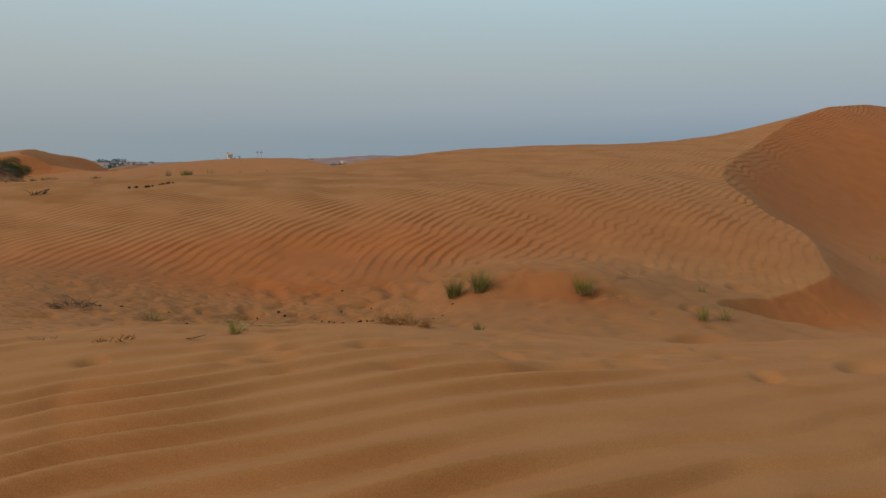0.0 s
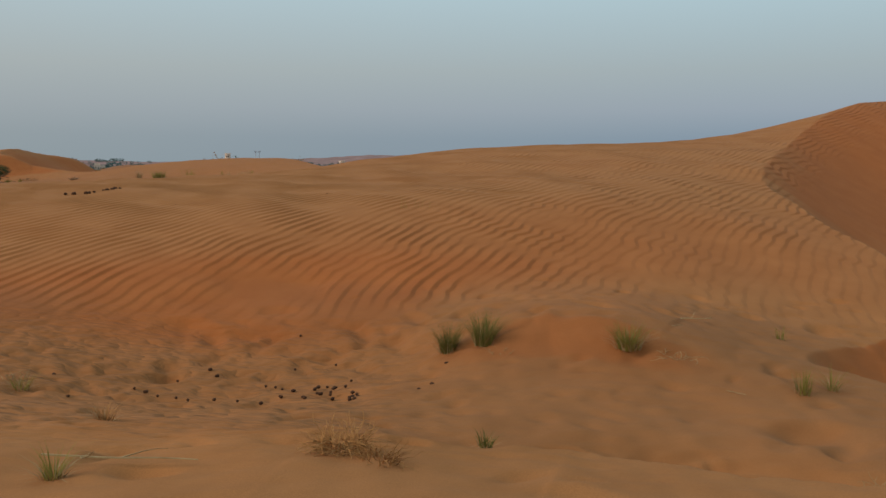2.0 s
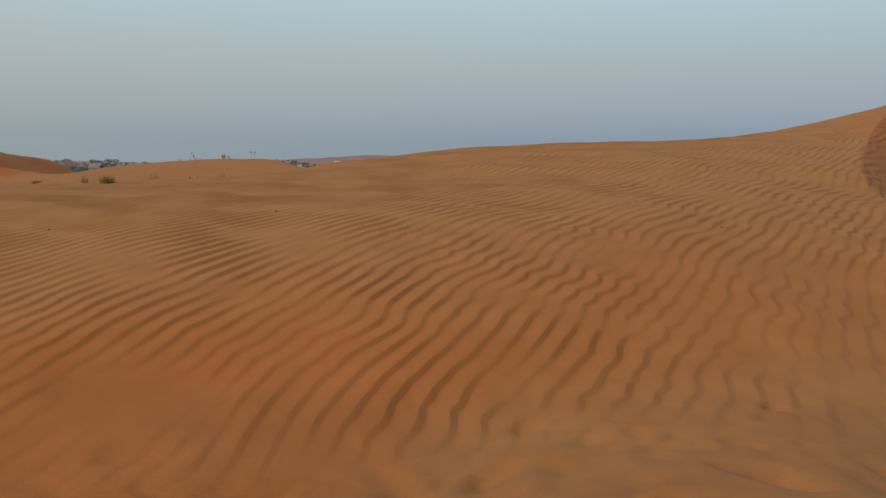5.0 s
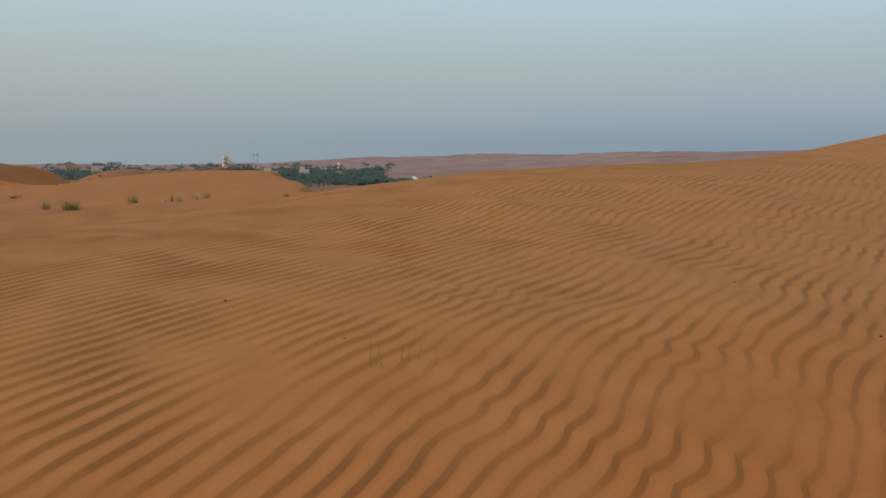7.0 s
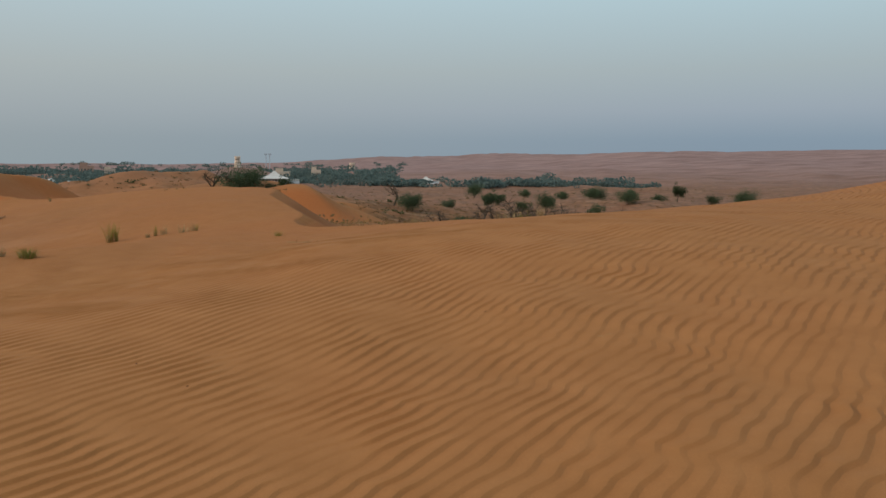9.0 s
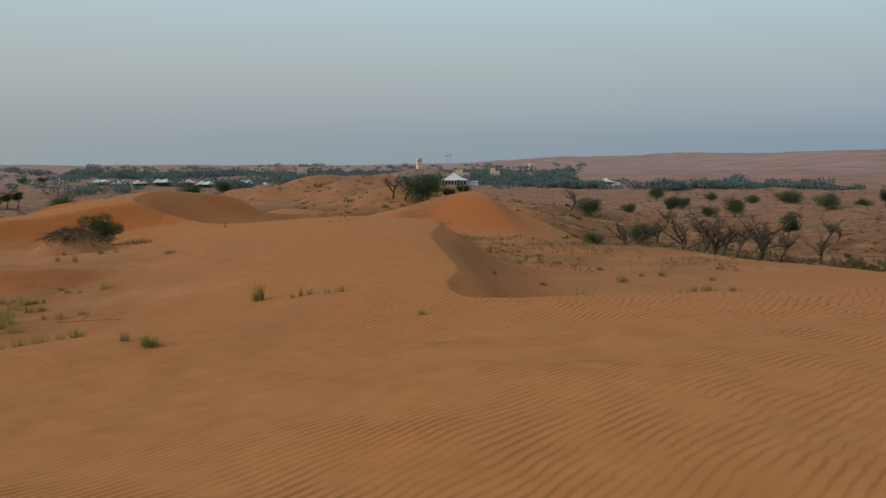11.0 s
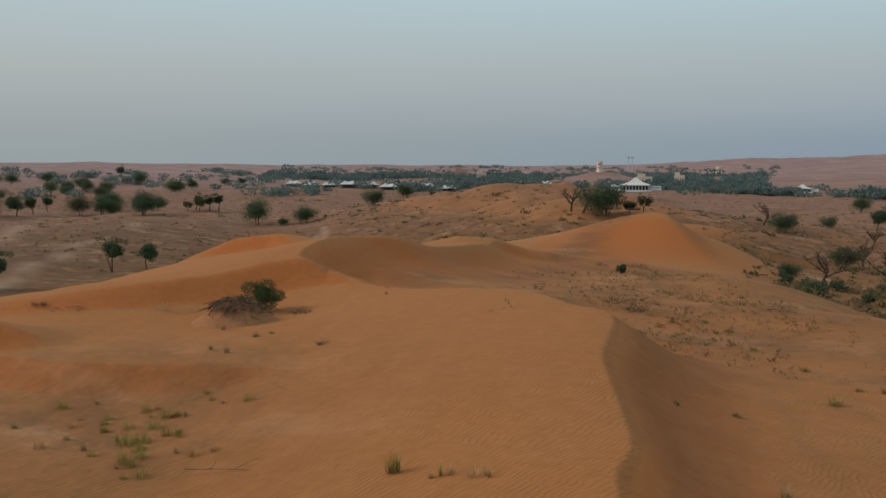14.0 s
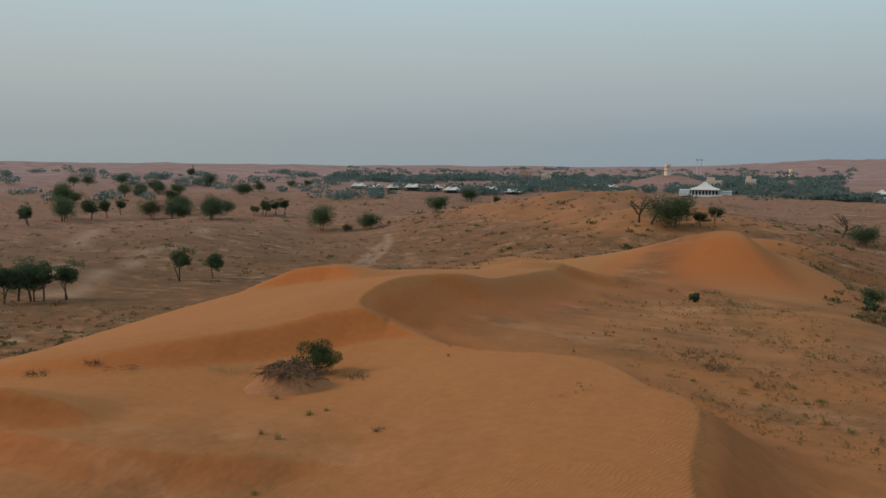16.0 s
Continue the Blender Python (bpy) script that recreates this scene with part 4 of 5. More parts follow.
TUFTS = "grass tufts in the hollow"
tagged(settle(grass_tuft(rnd, "dense dark green grass tuft on a sand mound", BLADE_GREEN, 240, 0.225, 0.045, 0.8, 0.2), 0.09, 7.16), group=TUFTS)
tagged(settle(grass_tuft(rnd, "dense green grass tuft, tallest on the mound", BLADE_GREEN, 280, 0.245, 0.055, 0.8, 0.22), 0.31, 7.13), group=TUFTS)
tagged(settle(grass_tuft(rnd, "yellow-green grass tuft leaning over dry straw", BLADE_YELLOW, 190, 0.20, 0.06, 0.9, 0.5), 1.16, 6.90), group=TUFTS)
tagged(settle(grass_tuft(rnd, "thin yellowish grass tuft on bare sand", BLADE_YELLOW, 80, 0.19, 0.035, 0.55, 0.4), 1.99, 6.38), group=TUFTS)
tagged(settle(grass_tuft(rnd, "thin grass tuft leaning aside", BLADE_YELLOW, 46, 0.20, 0.022, 0.9, 0.4), 2.22, 6.54), group=TUFTS)
tagged(settle(grass_tuft(rnd, "sparse pale grass tuft", BLADE_YELLOW, 26, 0.13, 0.03, 0.5, 0.8), 2.38, 7.67), group=TUFTS)
tagged(settle(grass_tuft(rnd, "very small pale grass tuft", BLADE_YELLOW, 16, 0.08, 0.02, 0.6, 0.5), 2.80, 6.86), group=TUFTS)
tagged(settle(grass_tuft(rnd, "small fresh green grass tuft", BLADE_GREEN, 60, 0.075, 0.025, 0.9, 0.3), 0.21, 4.95), group=TUFTS)
tagged(settle(grass_tuft(rnd, "small dry grass tuft, half green", BLADE_YELLOW, 60, 0.13, 0.022, 1.0, 0.7), -1.09, 4.36), group=TUFTS)
tagged(settle(grass_tuft(rnd, "low brown grass tuft", DRY_TWIG, 70, 0.11, 0.035, 1.0, 0.5), -1.42, 5.55), group=TUFTS)
tagged(settle(grass_tuft(rnd, "sprawling half-dry grass tuft", BLADE_YELLOW, 60, 0.14, 0.04, 1.1, 0.9), -2.33, 6.62), group=TUFTS)
tagged(settle(grass_tuft(rnd, "pale green grass clump at the foot of the slip face", BLADE_YELLOW, 120, 0.22, 0.30, 0.7, 0.4), 6.95, 13.3), group=TUFTS)
tagged(settle(grass_tuft(rnd, "pale green grass clump in the sand bowl", BLADE_YELLOW, 90, 0.18, 0.25, 0.7, 0.4), 7.6, 12.9), group=TUFTS)

settle(twig_heap(rnd, "dry_bush", "golden-brown dried-out bush of tangled twigs", "bush", DRY_TWIG, 230, 0.17, 0.16, 0.0022, 7, 0.80), -0.27, 4.54, 15)
settle(twig_heap(rnd, "dry_bush", "low trailing end of the dried-out bush", "bush", DRY_TWIG, 110, 0.17, 0.07, 0.0020, 6, 0.7), -0.14, 4.43, -40)
settle(twig_heap(rnd, "twig_heap", "heap of dark dead twigs half buried in sand", "twigs", DEAD_WOOD, 60, 0.42, 0.13, 0.004), -3.05, 6.86, 20)
settle(twig_heap(rnd, "twig_heap", "pale wiry dead twigs", "twigs", STRAW, 26, 0.24, 0.13, 0.002), -2.42, 6.75, -30)
settle(twig_heap(rnd, "bark_litter", "flat litter of red-brown bark and twigs", "litter", DRY_TWIG, 34, 0.20, 0.03, 0.006), -1.60, 4.02, 10)
settle(twig_heap(rnd, "bark_litter", "scattered thin litter of dead twigs", "litter", DEAD_WOOD, 22, 0.20, 0.02, 0.004), -1.97, 4.12, -10)
settle(twig_heap(rnd, "twig_heap", "dry wiry twigs lying on the sand", "twigs", STRAW, 22, 0.2, 0.06, 0.002), 1.48, 4.6, 40)
settle(twig_heap(rnd, "twig_heap", "straw litter below a grass tuft", "twigs", STRAW, 24, 0.3, 0.03, 0.002), 1.42, 6.78, -25)
settle(twig_heap(rnd, "twig_heap", "straw litter below a grass tuft", "twigs", STRAW, 16, 0.22, 0.03, 0.0018), 0.40, 6.98, -60)
settle(straw_stalk(rnd, "long pale straw stalk lying on the sand", 0.52, 0.004), -0.93, 4.42, -14, 1.0, -0.014)
settle(straw_stalk(rnd, "forked dry stalk lying on the sand", 0.30, 0.004, 3), 1.78, 7.75, -12, 1.0, -0.010)
settle(straw_stalk(rnd, "short dry stalk lying on the sand", 0.16, 0.003, 1), 1.55, 7.35, 25)
settle(straw_stalk(rnd, "short dry stalk lying on the sand", 0.10, 0.003, 1, DEAD_WOOD), -1.22, 4.1, 25)
settle(straw_stalk(rnd, "thin dry stalk on the sand", 0.12, 0.002, 1), 1.62, 6.35, -50)

# droppings: a thick scatter round the middle of the hollow, thinning outwards
PELLETS = [pebble_mesh(rnd, "dropping", DUNG, s, f) for s, f in ((0.011, 0.8), (0.013, 0.75), (0.009, 0.85), (0.014, 0.7))]


def dropping(x, y, mesh, turn):
    ob = new("dropping", mesh)
    ob.matrix_world = on_ground(x, y, turn, 1.0, -0.006)
    return tagged(ob, "dark brown dried animal dropping on the sand", "dropping", "droppings in the hollow")


for cx, cy, wide, count in ((-0.86, 6.68, 0.16, 11), (-0.56, 6.86, 0.10, 7), (-0.47, 6.54, 0.08, 7), (-1.38, 6.70, 0.08, 4), (-0.95, 6.92, 0.10, 3),
                            (-1.4, 7.2, 0.30, 3), (-0.05, 6.55, 0.12, 3), (-1.9, 6.5, 0.45, 4), (-0.7, 7.4, 0.35, 4), (-2.6, 7.1, 0.4, 5)):
    for _ in range(count):
        dropping(rnd.gauss(cx, wide), rnd.gauss(cy, wide * 0.7), rnd.choice(PELLETS[:3] if wide > 0.25 else PELLETS), rnd.uniform(0, 360))

# ---- on the rippled slope ----
sprig = new("grass_sprig")
for dx, dy, h in ((-0.02, 0.0, 0.14), (0.0, 0.02, 0.10), (0.12, 0.05, 0.09), (0.16, 0.04, 0.07), (0.19, 0.06, 0.10), (0.28, 0.0, 0.07), (0.04, -0.03, 0.08)):
    a = wander(rnd, (dx, dy, -0.02), (rnd.uniform(-0.2, 0.25), 0, 1), h + 0.02, 4, 0.08)
    part("blade", tube(a, taper(0.0022, 0.0008, len(a)), 3), BLADE_YELLOW, sprig)
tagged(settle(sprig, -0.37, 11.05), "a few thin upright grass blades on rippled sand", "grass")

wood = settle(twig_heap(rnd, "driftwood", "dark weathered piece of wood on the slope", "wood", DEAD_WOOD, 16, 0.34, 0.08, 0.014), -5.85, 12.1, 30)
LUMP = [pebble_mesh(rnd, "clod", DUNG, s, 0.7) for s in (0.022, 0.03, 0.018)]
for x, y in ((-4.70, 12.60), (-4.60, 12.62), (-4.46, 12.66), (-4.42, 12.80), (-4.36, 12.95), (-4.33, 13.00), (-4.28, 13.06), (-4.22, 13.15), (-4.44, 12.70), (-4.30, 13.2)):
    ob = new("clod", rnd.choice(LUMP))
    ob.matrix_world = on_ground(x, y, rnd.uniform(0, 360), 1.0, -0.01)
    tagged(ob, "dark clod in a row on the rippled slope", "clod", "row of clods")
for x, y in ((-0.55, 11.4), (-1.35, 12.2), (0.18, 16.0), (1.75, 12.4), (3.4, 16.2), (-2.3, 10.9), (-0.3, 9.0), (-1.7, 14.5), (-2.2, 15.0), (2.2, 11.5), (-3.0, 11.6), (0.6, 13.6), (-1.1, 15.5)):
    ob = new("pebble", rnd.choice(PELLETS))
    ob.matrix_world = on_ground(x, y, rnd.uniform(0, 360), 0.5, -0.003)
    tagged(ob, "tiny dark pebble on rippled sand", "pebble", "pebbles on the slope")

# ---- the second rise, the shelf and the sand bowl ----
rnd = random.Random(11)
CLUMPS = [grass_tuft(rnd, label, mat, n, h, f, lean, dry, 0.006) for label, mat, n, h, f, lean, dry in (
    ("pale dry grass clump on the sand", STRAW, 60, 0.30, 0.07, 0.5, 0.4),
    ("low yellow-green grass clump", BLADE_YELLOW, 70, 0.24, 0.09, 0.9, 0.4),
    ("dark green low shrublet", BLADE_GREEN, 80, 0.20, 0.10, 1.0, 0.3),
    ("bleached sparse grass clump", STRAW, 30, 0.32, 0.12, 0.5, 0.5),
    ("low brown half-dead grass clump", DRY_TWIG, 60, 0.26, 0.14, 0.8, 0.3),
    ("tall loose yellow-green grass clump", BLADE_YELLOW, 90, 0.42, 0.20, 0.5, 0.5),
    ("thin upright half-dry shrublet", BLADE_YELLOW, 44, 0.52, 0.05, 0.45, 0.6))]


def clump(kind, x, y, size=1.0, group="grass clumps on the dunes"):
    ob = copy_thing(CLUMPS[kind], on_ground(x, y, rnd.uniform(0, 360), size, 0.01))
    return tagged(ob, group=group)


for kind, x, y, size in ((2, -6.95, 23.0, 1.15), (1, -7.1, 23.1, 1.0), (0, -7.6, 23.3, 0.8), (6, -8.06, 28.9, 1.15), (6, -7.95, 29.0, 0.9), (4, -8.0, 28.9, 0.5), (6, -6.95, 28.8, 0.6), (3, -6.8, 28.9, 0.9), (3, -6.3, 28.8, 0.9), (3, -6.1, 28.9, 0.8), (6, -6.0, 28.8, 0.4), (0, -7.1, 28.7, 0.6),
                         (1, -3.46, 25.7, 0.7), (5, -13.9, 28.4, 0.8), (5, -15.9, 29.9, 1.1), (5, -15.6, 30.2, 1.0), (5, -14.8, 29.3, 0.8), (1, -16.6, 32.1, 1.6), (5, -16.2, 31.2, 0.9), (5, -15.2, 29.6, 0.7), (5, -16.9, 31.0, 0.8), (1, -14.6, 28.8, 1.3), (1, -15.4, 30.8, 1.4), (5, -17.6, 32.4, 0.8),
                         (1, -14.2, 28.2, 0.7), (1, -16.0, 29.0, 0.9), (2, -16.95, 34.1, 0.9), (0, -15.7, 33.3, 0.6), (0, -19.6, 32.5, 0.7), (5, -10.7, 24.8, 0.8), (5, -10.2, 24.7, 0.7), (5, -11.6, 25.0, 0.6), (1, -9.4, 24.6, 1.1),
                         (1, -11.2, 24.9, 0.9), (1, -9.8, 24.7, 0.8), (2, -19.1, 39.25, 1.2), (1, -18.9, 39.9, 0.8), (0, -18.4, 36.8, 1.1), (0, -19.16, 36.9, 0.9), (0, -22.0, 41.0, 1.0),
                         (1, -17.3, 30.6, 1.0), (1, -18.1, 31.5, 1.0), (2, -15.2, 31.0, 0.8)):
    clump(kind, x, y, size)
for kind, x, y, size in ((3, 0.95, 27.7, 1.1), (3, 1.2, 27.75, 1.0), (5, 1.5, 28.0, 1.0), (5, 2.1, 28.5, 1.1), (0, 1.8, 27.6, 0.9), (0, 0.3, 28.1, 0.8), (3, -0.89, 27.6, 1.0), (2, 2.36, 39.7, 1.4), (1, 2.0, 39.4, 1.2), (2, -4.1, 37.3, 0.8),
                         (2, -2.7, 38.4, 1.0), (2, -3.3, 51.0, 1.4), (2, -1.25, 47.0, 1.3), (1, -0.3, 41.9, 1.8), (2, 0.37, 44.3, 1.1), (2, 1.15, 44.3, 1.3), (1, 2.8, 42.8, 1.1), (2, 2.3, 38.5, 0.9),
                         (2, 3.5, 36.8, 1.2), (0, -1.2, 32.5, 1.2), (5, 1.4, 33.6, 1.2), (5, 1.9, 34.1, 1.3), (5, 2.4, 33.8, 1.1), (0, 1.0, 34.0, 1.2), (2, -4.8, 55.4, 1.3), (2, -6.0, 57.3, 1.3), (2, -2.0, 58.0, 1.0), (2, -6.7, 53.2, 1.2), (2, -4.6, 55.3, 1.2), (2, -5.2, 51.8, 1.1)):
    clump(kind, x, y, size, "grass clumps in the bowl")
for _ in range(34):  # thin growth on the floor of the bowl, in loose patches
    u = rnd.random()
    cy = 47 + 62 * u
    cx = -5 - 13 * u + rnd.gauss(0, 4.5 + 3 * u)
    for _ in range(rnd.choice((2, 4, 6, 8))):
        clump(rnd.choice((0, 0, 3, 3, 4, 4, 1, 2)), cx + rnd.gauss(0, 1.6), cy + rnd.gauss(0, 2.2), rnd.uniform(0.6, 1.25) * (1 + 0.4 * u), "grass clumps in the bowl")
for _ in range(26):  # looser growth on the near slope
    clump(rnd.choice((1, 1, 5, 0, 4)), rnd.gauss(-16.0, 1.7), rnd.gauss(30.6, 1.5), rnd.uniform(0.5, 1.0))
for ob in CLUMPS:
    ob.matrix_world = on_ground(rnd.uniform(-8, -4), rnd.uniform(60, 70), 0, 0.9, 0.01)
    tagged(ob, group="grass clumps in the bowl")

# the bush on its mound of dead branches
mound = new("branch_mound")
heap = []
for k in range(300):
    a, r = rnd.uniform(0, 6.3), 1.0 * rnd.random() ** 0.6
    start = (r * math.cos(a) - 0.05, r * 0.85 * math.sin(a), 0.90 * math.cos(min(1.0, r / 1.9) * math.pi / 2) ** 1.2 + rnd.uniform(0.0, 0.24))
    b = a + rnd.uniform(-1.6, 1.6)
    pts = wander(rnd, start, (math.cos(b), 0.85 * math.sin(b), rnd.uniform(-0.8, 0.05)), rnd.uniform(0.35, 0.75), 6, 0.30, 0.12)
    heap.append(tube(pts, taper(rnd.uniform(0.010, 0.024), 0.006, len(pts)), 4))
part("branch_tangle", joined(*heap), DEAD_WOOD, mound)["kind"] = "stuff"
for k in range(9):
    a = rnd.uniform(-1.2, 0.9)
    pts = wander(rnd, (0.6 * math.cos(a), 0.5 * math.sin(a), 0.45), (math.cos(a), math.sin(a) * 0.6, -0.05), rnd.uniform(0.9, 1.6), 6, 0.2, 0.1)
    for p in pts:
        p.z = max(p.z, 0.02)
    part("bough", tube(pts, taper(0.035, 0.014, len(pts)), 5), DEAD_WOOD, mound)
ring = [[(0, 0, 0.90)]] + [[((1.95 * q) * math.cos(t), (1.6 * q) * math.sin(t), 0.90 * math.cos(q * math.pi / 2) ** 1.2 - 0.06 * q + 0.03 * math.sin(5 * t + 7 * q)) for t in (2 * math.pi * k / 28 for k in range(28))] for q in (0.2, 0.4, 0.6, 0.8, 1.0)]
verts = [p for r in ring for p in r]
faces = [(0, 1 + k, 1 + (k + 1) % 28) for k in range(28)]
faces += [(1 + 28 * r + k, 1 + 28 * (r + 1) + k, 1 + 28 * (r + 1) + (k + 1) % 28, 1 + 28 * r + (k + 1) % 28) for r in range(4) for k in range(28)]
CLAY = speckled("clay_sand", (0.27, 0.108, 0.044), (0.37, 0.160, 0.068), 6.0, 0.95, 0.8, 0.05)
part("sand_mound", (verts, faces), CLAY, mound, "crusted red sand held by roots", True)
settle(mound, -22.75, 42.7, 25)
tagged(mound, "mound of grey dead branches on crusted sand", "branches")
settle(leafy_bush(rnd, "dense green bush growing behind dead branches", 2.5, 1.3, 15000, 0.026, LEAF_BUSH), -23.1, 44.7, 0, 1.0, -0.22)
settle(twig_heap(rnd, "brushwood", "low trail of dead brushwood beside the bush", "wood", DEAD_WOOD, 40, 1.5, 0.22, 0.016), -20.9, 44.6, -15)
settle(twig_heap(rnd, "brushwood", "dark dead shrub on the shelf", "wood", DEAD_WOOD, 60, 0.8, 0.32, 0.012), -31.2, 40.2, 10)
settle(twig_heap(rnd, "brushwood", "grey dead brushwood on the shelf", "wood", DEAD_WOOD, 50, 1.1, 0.28, 0.012), -32.4, 38.5, 20)
settle(twig_heap(rnd, "brushwood", "thin line of dead twigs on the shelf", "wood", DEAD_WOOD, 30, 1.6, 0.10, 0.010), -29.8, 40.6, 25)
settle(twig_heap(rnd, "driftwood", "bleached dark wood poking from the sand", "wood", DEAD_WOOD, 16, 0.5, 0.16, 0.02), -15.9, 38.6, 20)
settle(twig_heap(rnd, "twig_heap", "pale wiry dry bush against the orange bank", "twigs", STRAW, 90, 1.9, 0.5, 0.006), -26.6, 43.3, 30)
settle(straw_stalk(rnd, "long dark dead branch lying on the sand", 2.2, 0.010, 3, DEAD_WOOD), -11.9, 28.9, 8)
settle(straw_stalk(rnd, "dry forked stalk lying on the sand", 0.6, 0.006, 3), -2.45, 22.9, -10)
settle(straw_stalk(rnd, "thin dry straw on rippled sand", 0.35, 0.004, 1), 1.05, 15.2, -15)
settle(leafy_bush(rnd, "dark round shrub in the bowl", 1.5, 1.0, 700, 0.09, LEAF_DARK), -20.2, 101.5, 0)
for x, y, n in ((-9.8, 59.3, 50), (-11.5, 62.0, 40), (-24.0, 108, 40), (-17, 104, 40), (-21, 112, 40), (-3.0, 62.5, 30)):
    settle(twig_heap(rnd, "brushwood", "brown dead brushwood on the bowl floor", "wood", DEAD_WOOD, n, 2.2, 0.35, 0.02), x, y, rnd.uniform(0, 180))

# ---- the plain: trees, scrub ----
rnd = random.Random(23)
GHAF = [leafy_tree(random.Random(40 + k), label, tall, wide, bole, stems, count * 6, 0.15, LEAF_DARK) for k, (label, tall, wide, bole, stems, count) in enumerate((
    ("dark green umbrella-shaped desert tree on the plain", 7.6, 6.2, 0.36, 2, 900),
    ("round-crowned dark green desert tree, single trunk", 5.7, 5.6, 0.36, 1, 700),
    ("broad leaning desert tree, several stems", 8.3, 10.0, 0.30, 3, 1500),
    ("wide-spreading dark desert tree", 10.0, 17.5, 0.30, 3, 2000),
    ("bushy dark desert tree with foliage near the ground", 7.2, 12.0, 0.16, 3, 1500),
    ("tall slim desert tree on the plain", 8.0, 7.5, 0.26, 1, 900)))]
SIZE = (7.6, 5.7, 8.3, 10.0, 7.2, 8.0)


def ghaf(kind, x, y, tall, group="trees on the plain"):
    return tagged(copy_thing(GHAF[kind], on_ground(x, y, rnd.uniform(0, 360), tall / SIZE[kind])), group=group)


for kind, x, y, tall in ((3, -193, 267.5, 11.0), (4, -175.4, 273.3, 6.9), (4, -180.4, 266.2, 3.2), (4, -171.3, 316.9, 7.6), (0, -139.9, 106.9, 7.6), (5, -140.6, 110.4, 8.4), (1, -135.6, 111.8, 7.2), (0, -132.5, 114.4, 7.4),
                         (5, -288.5, 214.8, 9.4), (3, -321.8, 254.2, 11.5), (2, -330, 262, 10.5), (2, -323.1, 269, 10.4), (5, -323.4, 278.3, 10), (0, -335.7, 296.5, 8.8), (3, -312.9, 295.1, 11.5), (3, -305, 300, 10.5),
                         (3, -313.1, 312.8, 10.4), (4, -298, 300, 8.0), (3, -257.3, 276.9, 11.2), (3, -262, 281, 10.5), (5, -251, 295.8, 5.6), (5, -246.8, 298.3, 8), (0, -243.7, 300.9, 7.5), (0, -242.4, 305.3, 8.1),
                         (3, -412, 321, 12), (3, -425, 330, 12), (4, -440, 350, 9), (3, -549, 513, 13), (4, -540, 525, 10), (3, -560, 520, 13), (3, -593, 615, 15), (4, -430, 484, 10.5), (3, -451, 526, 9), (4, -440, 500, 9),
                         (3, -256, 511, 9.7), (3, -262, 516, 9.0), (5, -204.4, 439.6, 7.0), (3, -655, 527, 12), (3, -705, 550, 12), (4, -516, 644, 8), (4, -502, 651, 7), (5, -728, 726, 15), (3, -655, 565, 12),
                         (5, -300, 222, 8.0), (3, -480, 420, 11), (4, -500, 450, 9), (3, -520, 470, 11), (4, -390, 380, 8)):
    ghaf(kind, x, y, tall)
for kind, x, y, tall in ((5, 13, 335, 9.0), (3, 35, 326, 8.2), (4, 35, 427, 5.0), (4, 50, 400, 5.0), (0, 34, 213, 8.5), (4, 24, 300, 5.0), (4, 60, 380, 6.0), (3, 70, 420, 9.0), (4, 95, 400, 6), (4, -5.4, 132, 2.6), (4, 2, 190, 5.0),
                         (4, 66, 330, 7.0), (5, 90, 350, 9.0), (3, 110, 330, 9.0), (4, 120, 400, 6.0), (4, 20, 380, 6.0), (4, -2, 330, 5.0), (3, 10, 420, 8.0)):
    ghaf(kind, x, y, tall, "trees in the valley")
for k, (ob, x, y) in enumerate(zip(GHAF, (-134.3, -131.5, -137.8, -330, -300, -250), (142.6, 149.0, 111.1, 330, 330, 300))):
    ob.matrix_world = on_ground(x, y, 40 * k)
    tagged(ob, group="trees on the plain")

# trees on the scrubby hill behind the dunes
HILL = "trees on the scrubby hill"
BARE = [bare_tree(random.Random(60 + k), label, tall, spread, lean) for k, (label, tall, spread, lean) in enumerate((
    ("leafless brown tree with forked limbs", 5.0, 1.0, (0.35, 0.1)), ("leaning bare tree with thin twigs", 5.5, 0.8, (0.55, 0.0)), ("upright leafless tree with thin twigs", 4.5, 0.7, (0.1, 0.1))))]
BARE_SIZE = (5.0, 5.5, 4.5)


def bare(kind, x, y, tall, group):
    return tagged(copy_thing(BARE[kind], on_ground(x, y, rnd.uniform(-40, 40), 1.2 * tall / BARE_SIZE[kind])), group=group)


bare(2, -62, 226, 6.6, HILL)
bare(0, -58.3, 223.8, 7.2, HILL)
tagged(ghaf(4, -53.2, 225.5, 9.6, HILL), "large olive-green acacia on the sandy hill")
ghaf(5, -47.1, 227.6, 4.8, HILL)
ghaf(5, -45.3, 235.1, 5.4, HILL)
ghaf(4, -12.0, 251.2, 6.0, HILL)
bare(1, -17.8, 259, 6.5, HILL)
stand_log = straw_stalk(rnd, "dead fallen trunk with upright stubs", 6.0, 0.22, 3, DEAD_WOOD)
stand_log.matrix_world = on_ground(-38.7, 240.4, 10)
VALLEY = "bare trees in the valley"
for kind, x, y, tall in ((1, 5.3, 121, 6.4), (0, 8.1, 125, 7.2), (1, 9.7, 127.3, 7.0), (0, 13.8, 135.4, 6.4), (2, 18.0, 139, 6.6), (0, 11.2, 129, 6.4), (1, 16.5, 133, 6.0), (0, 26, 205, 6.5), (0, 43, 220, 7.0), (1, -1.8, 130, 4.8), (2, 4.9, 200, 6.0), (0, 0.9, 183, 4.0), (0, 8.2, 243, 6.0), (2, 30, 160, 5.0), (0, 22, 150, 5.5)):
    bare(kind, x, y, tall, VALLEY)
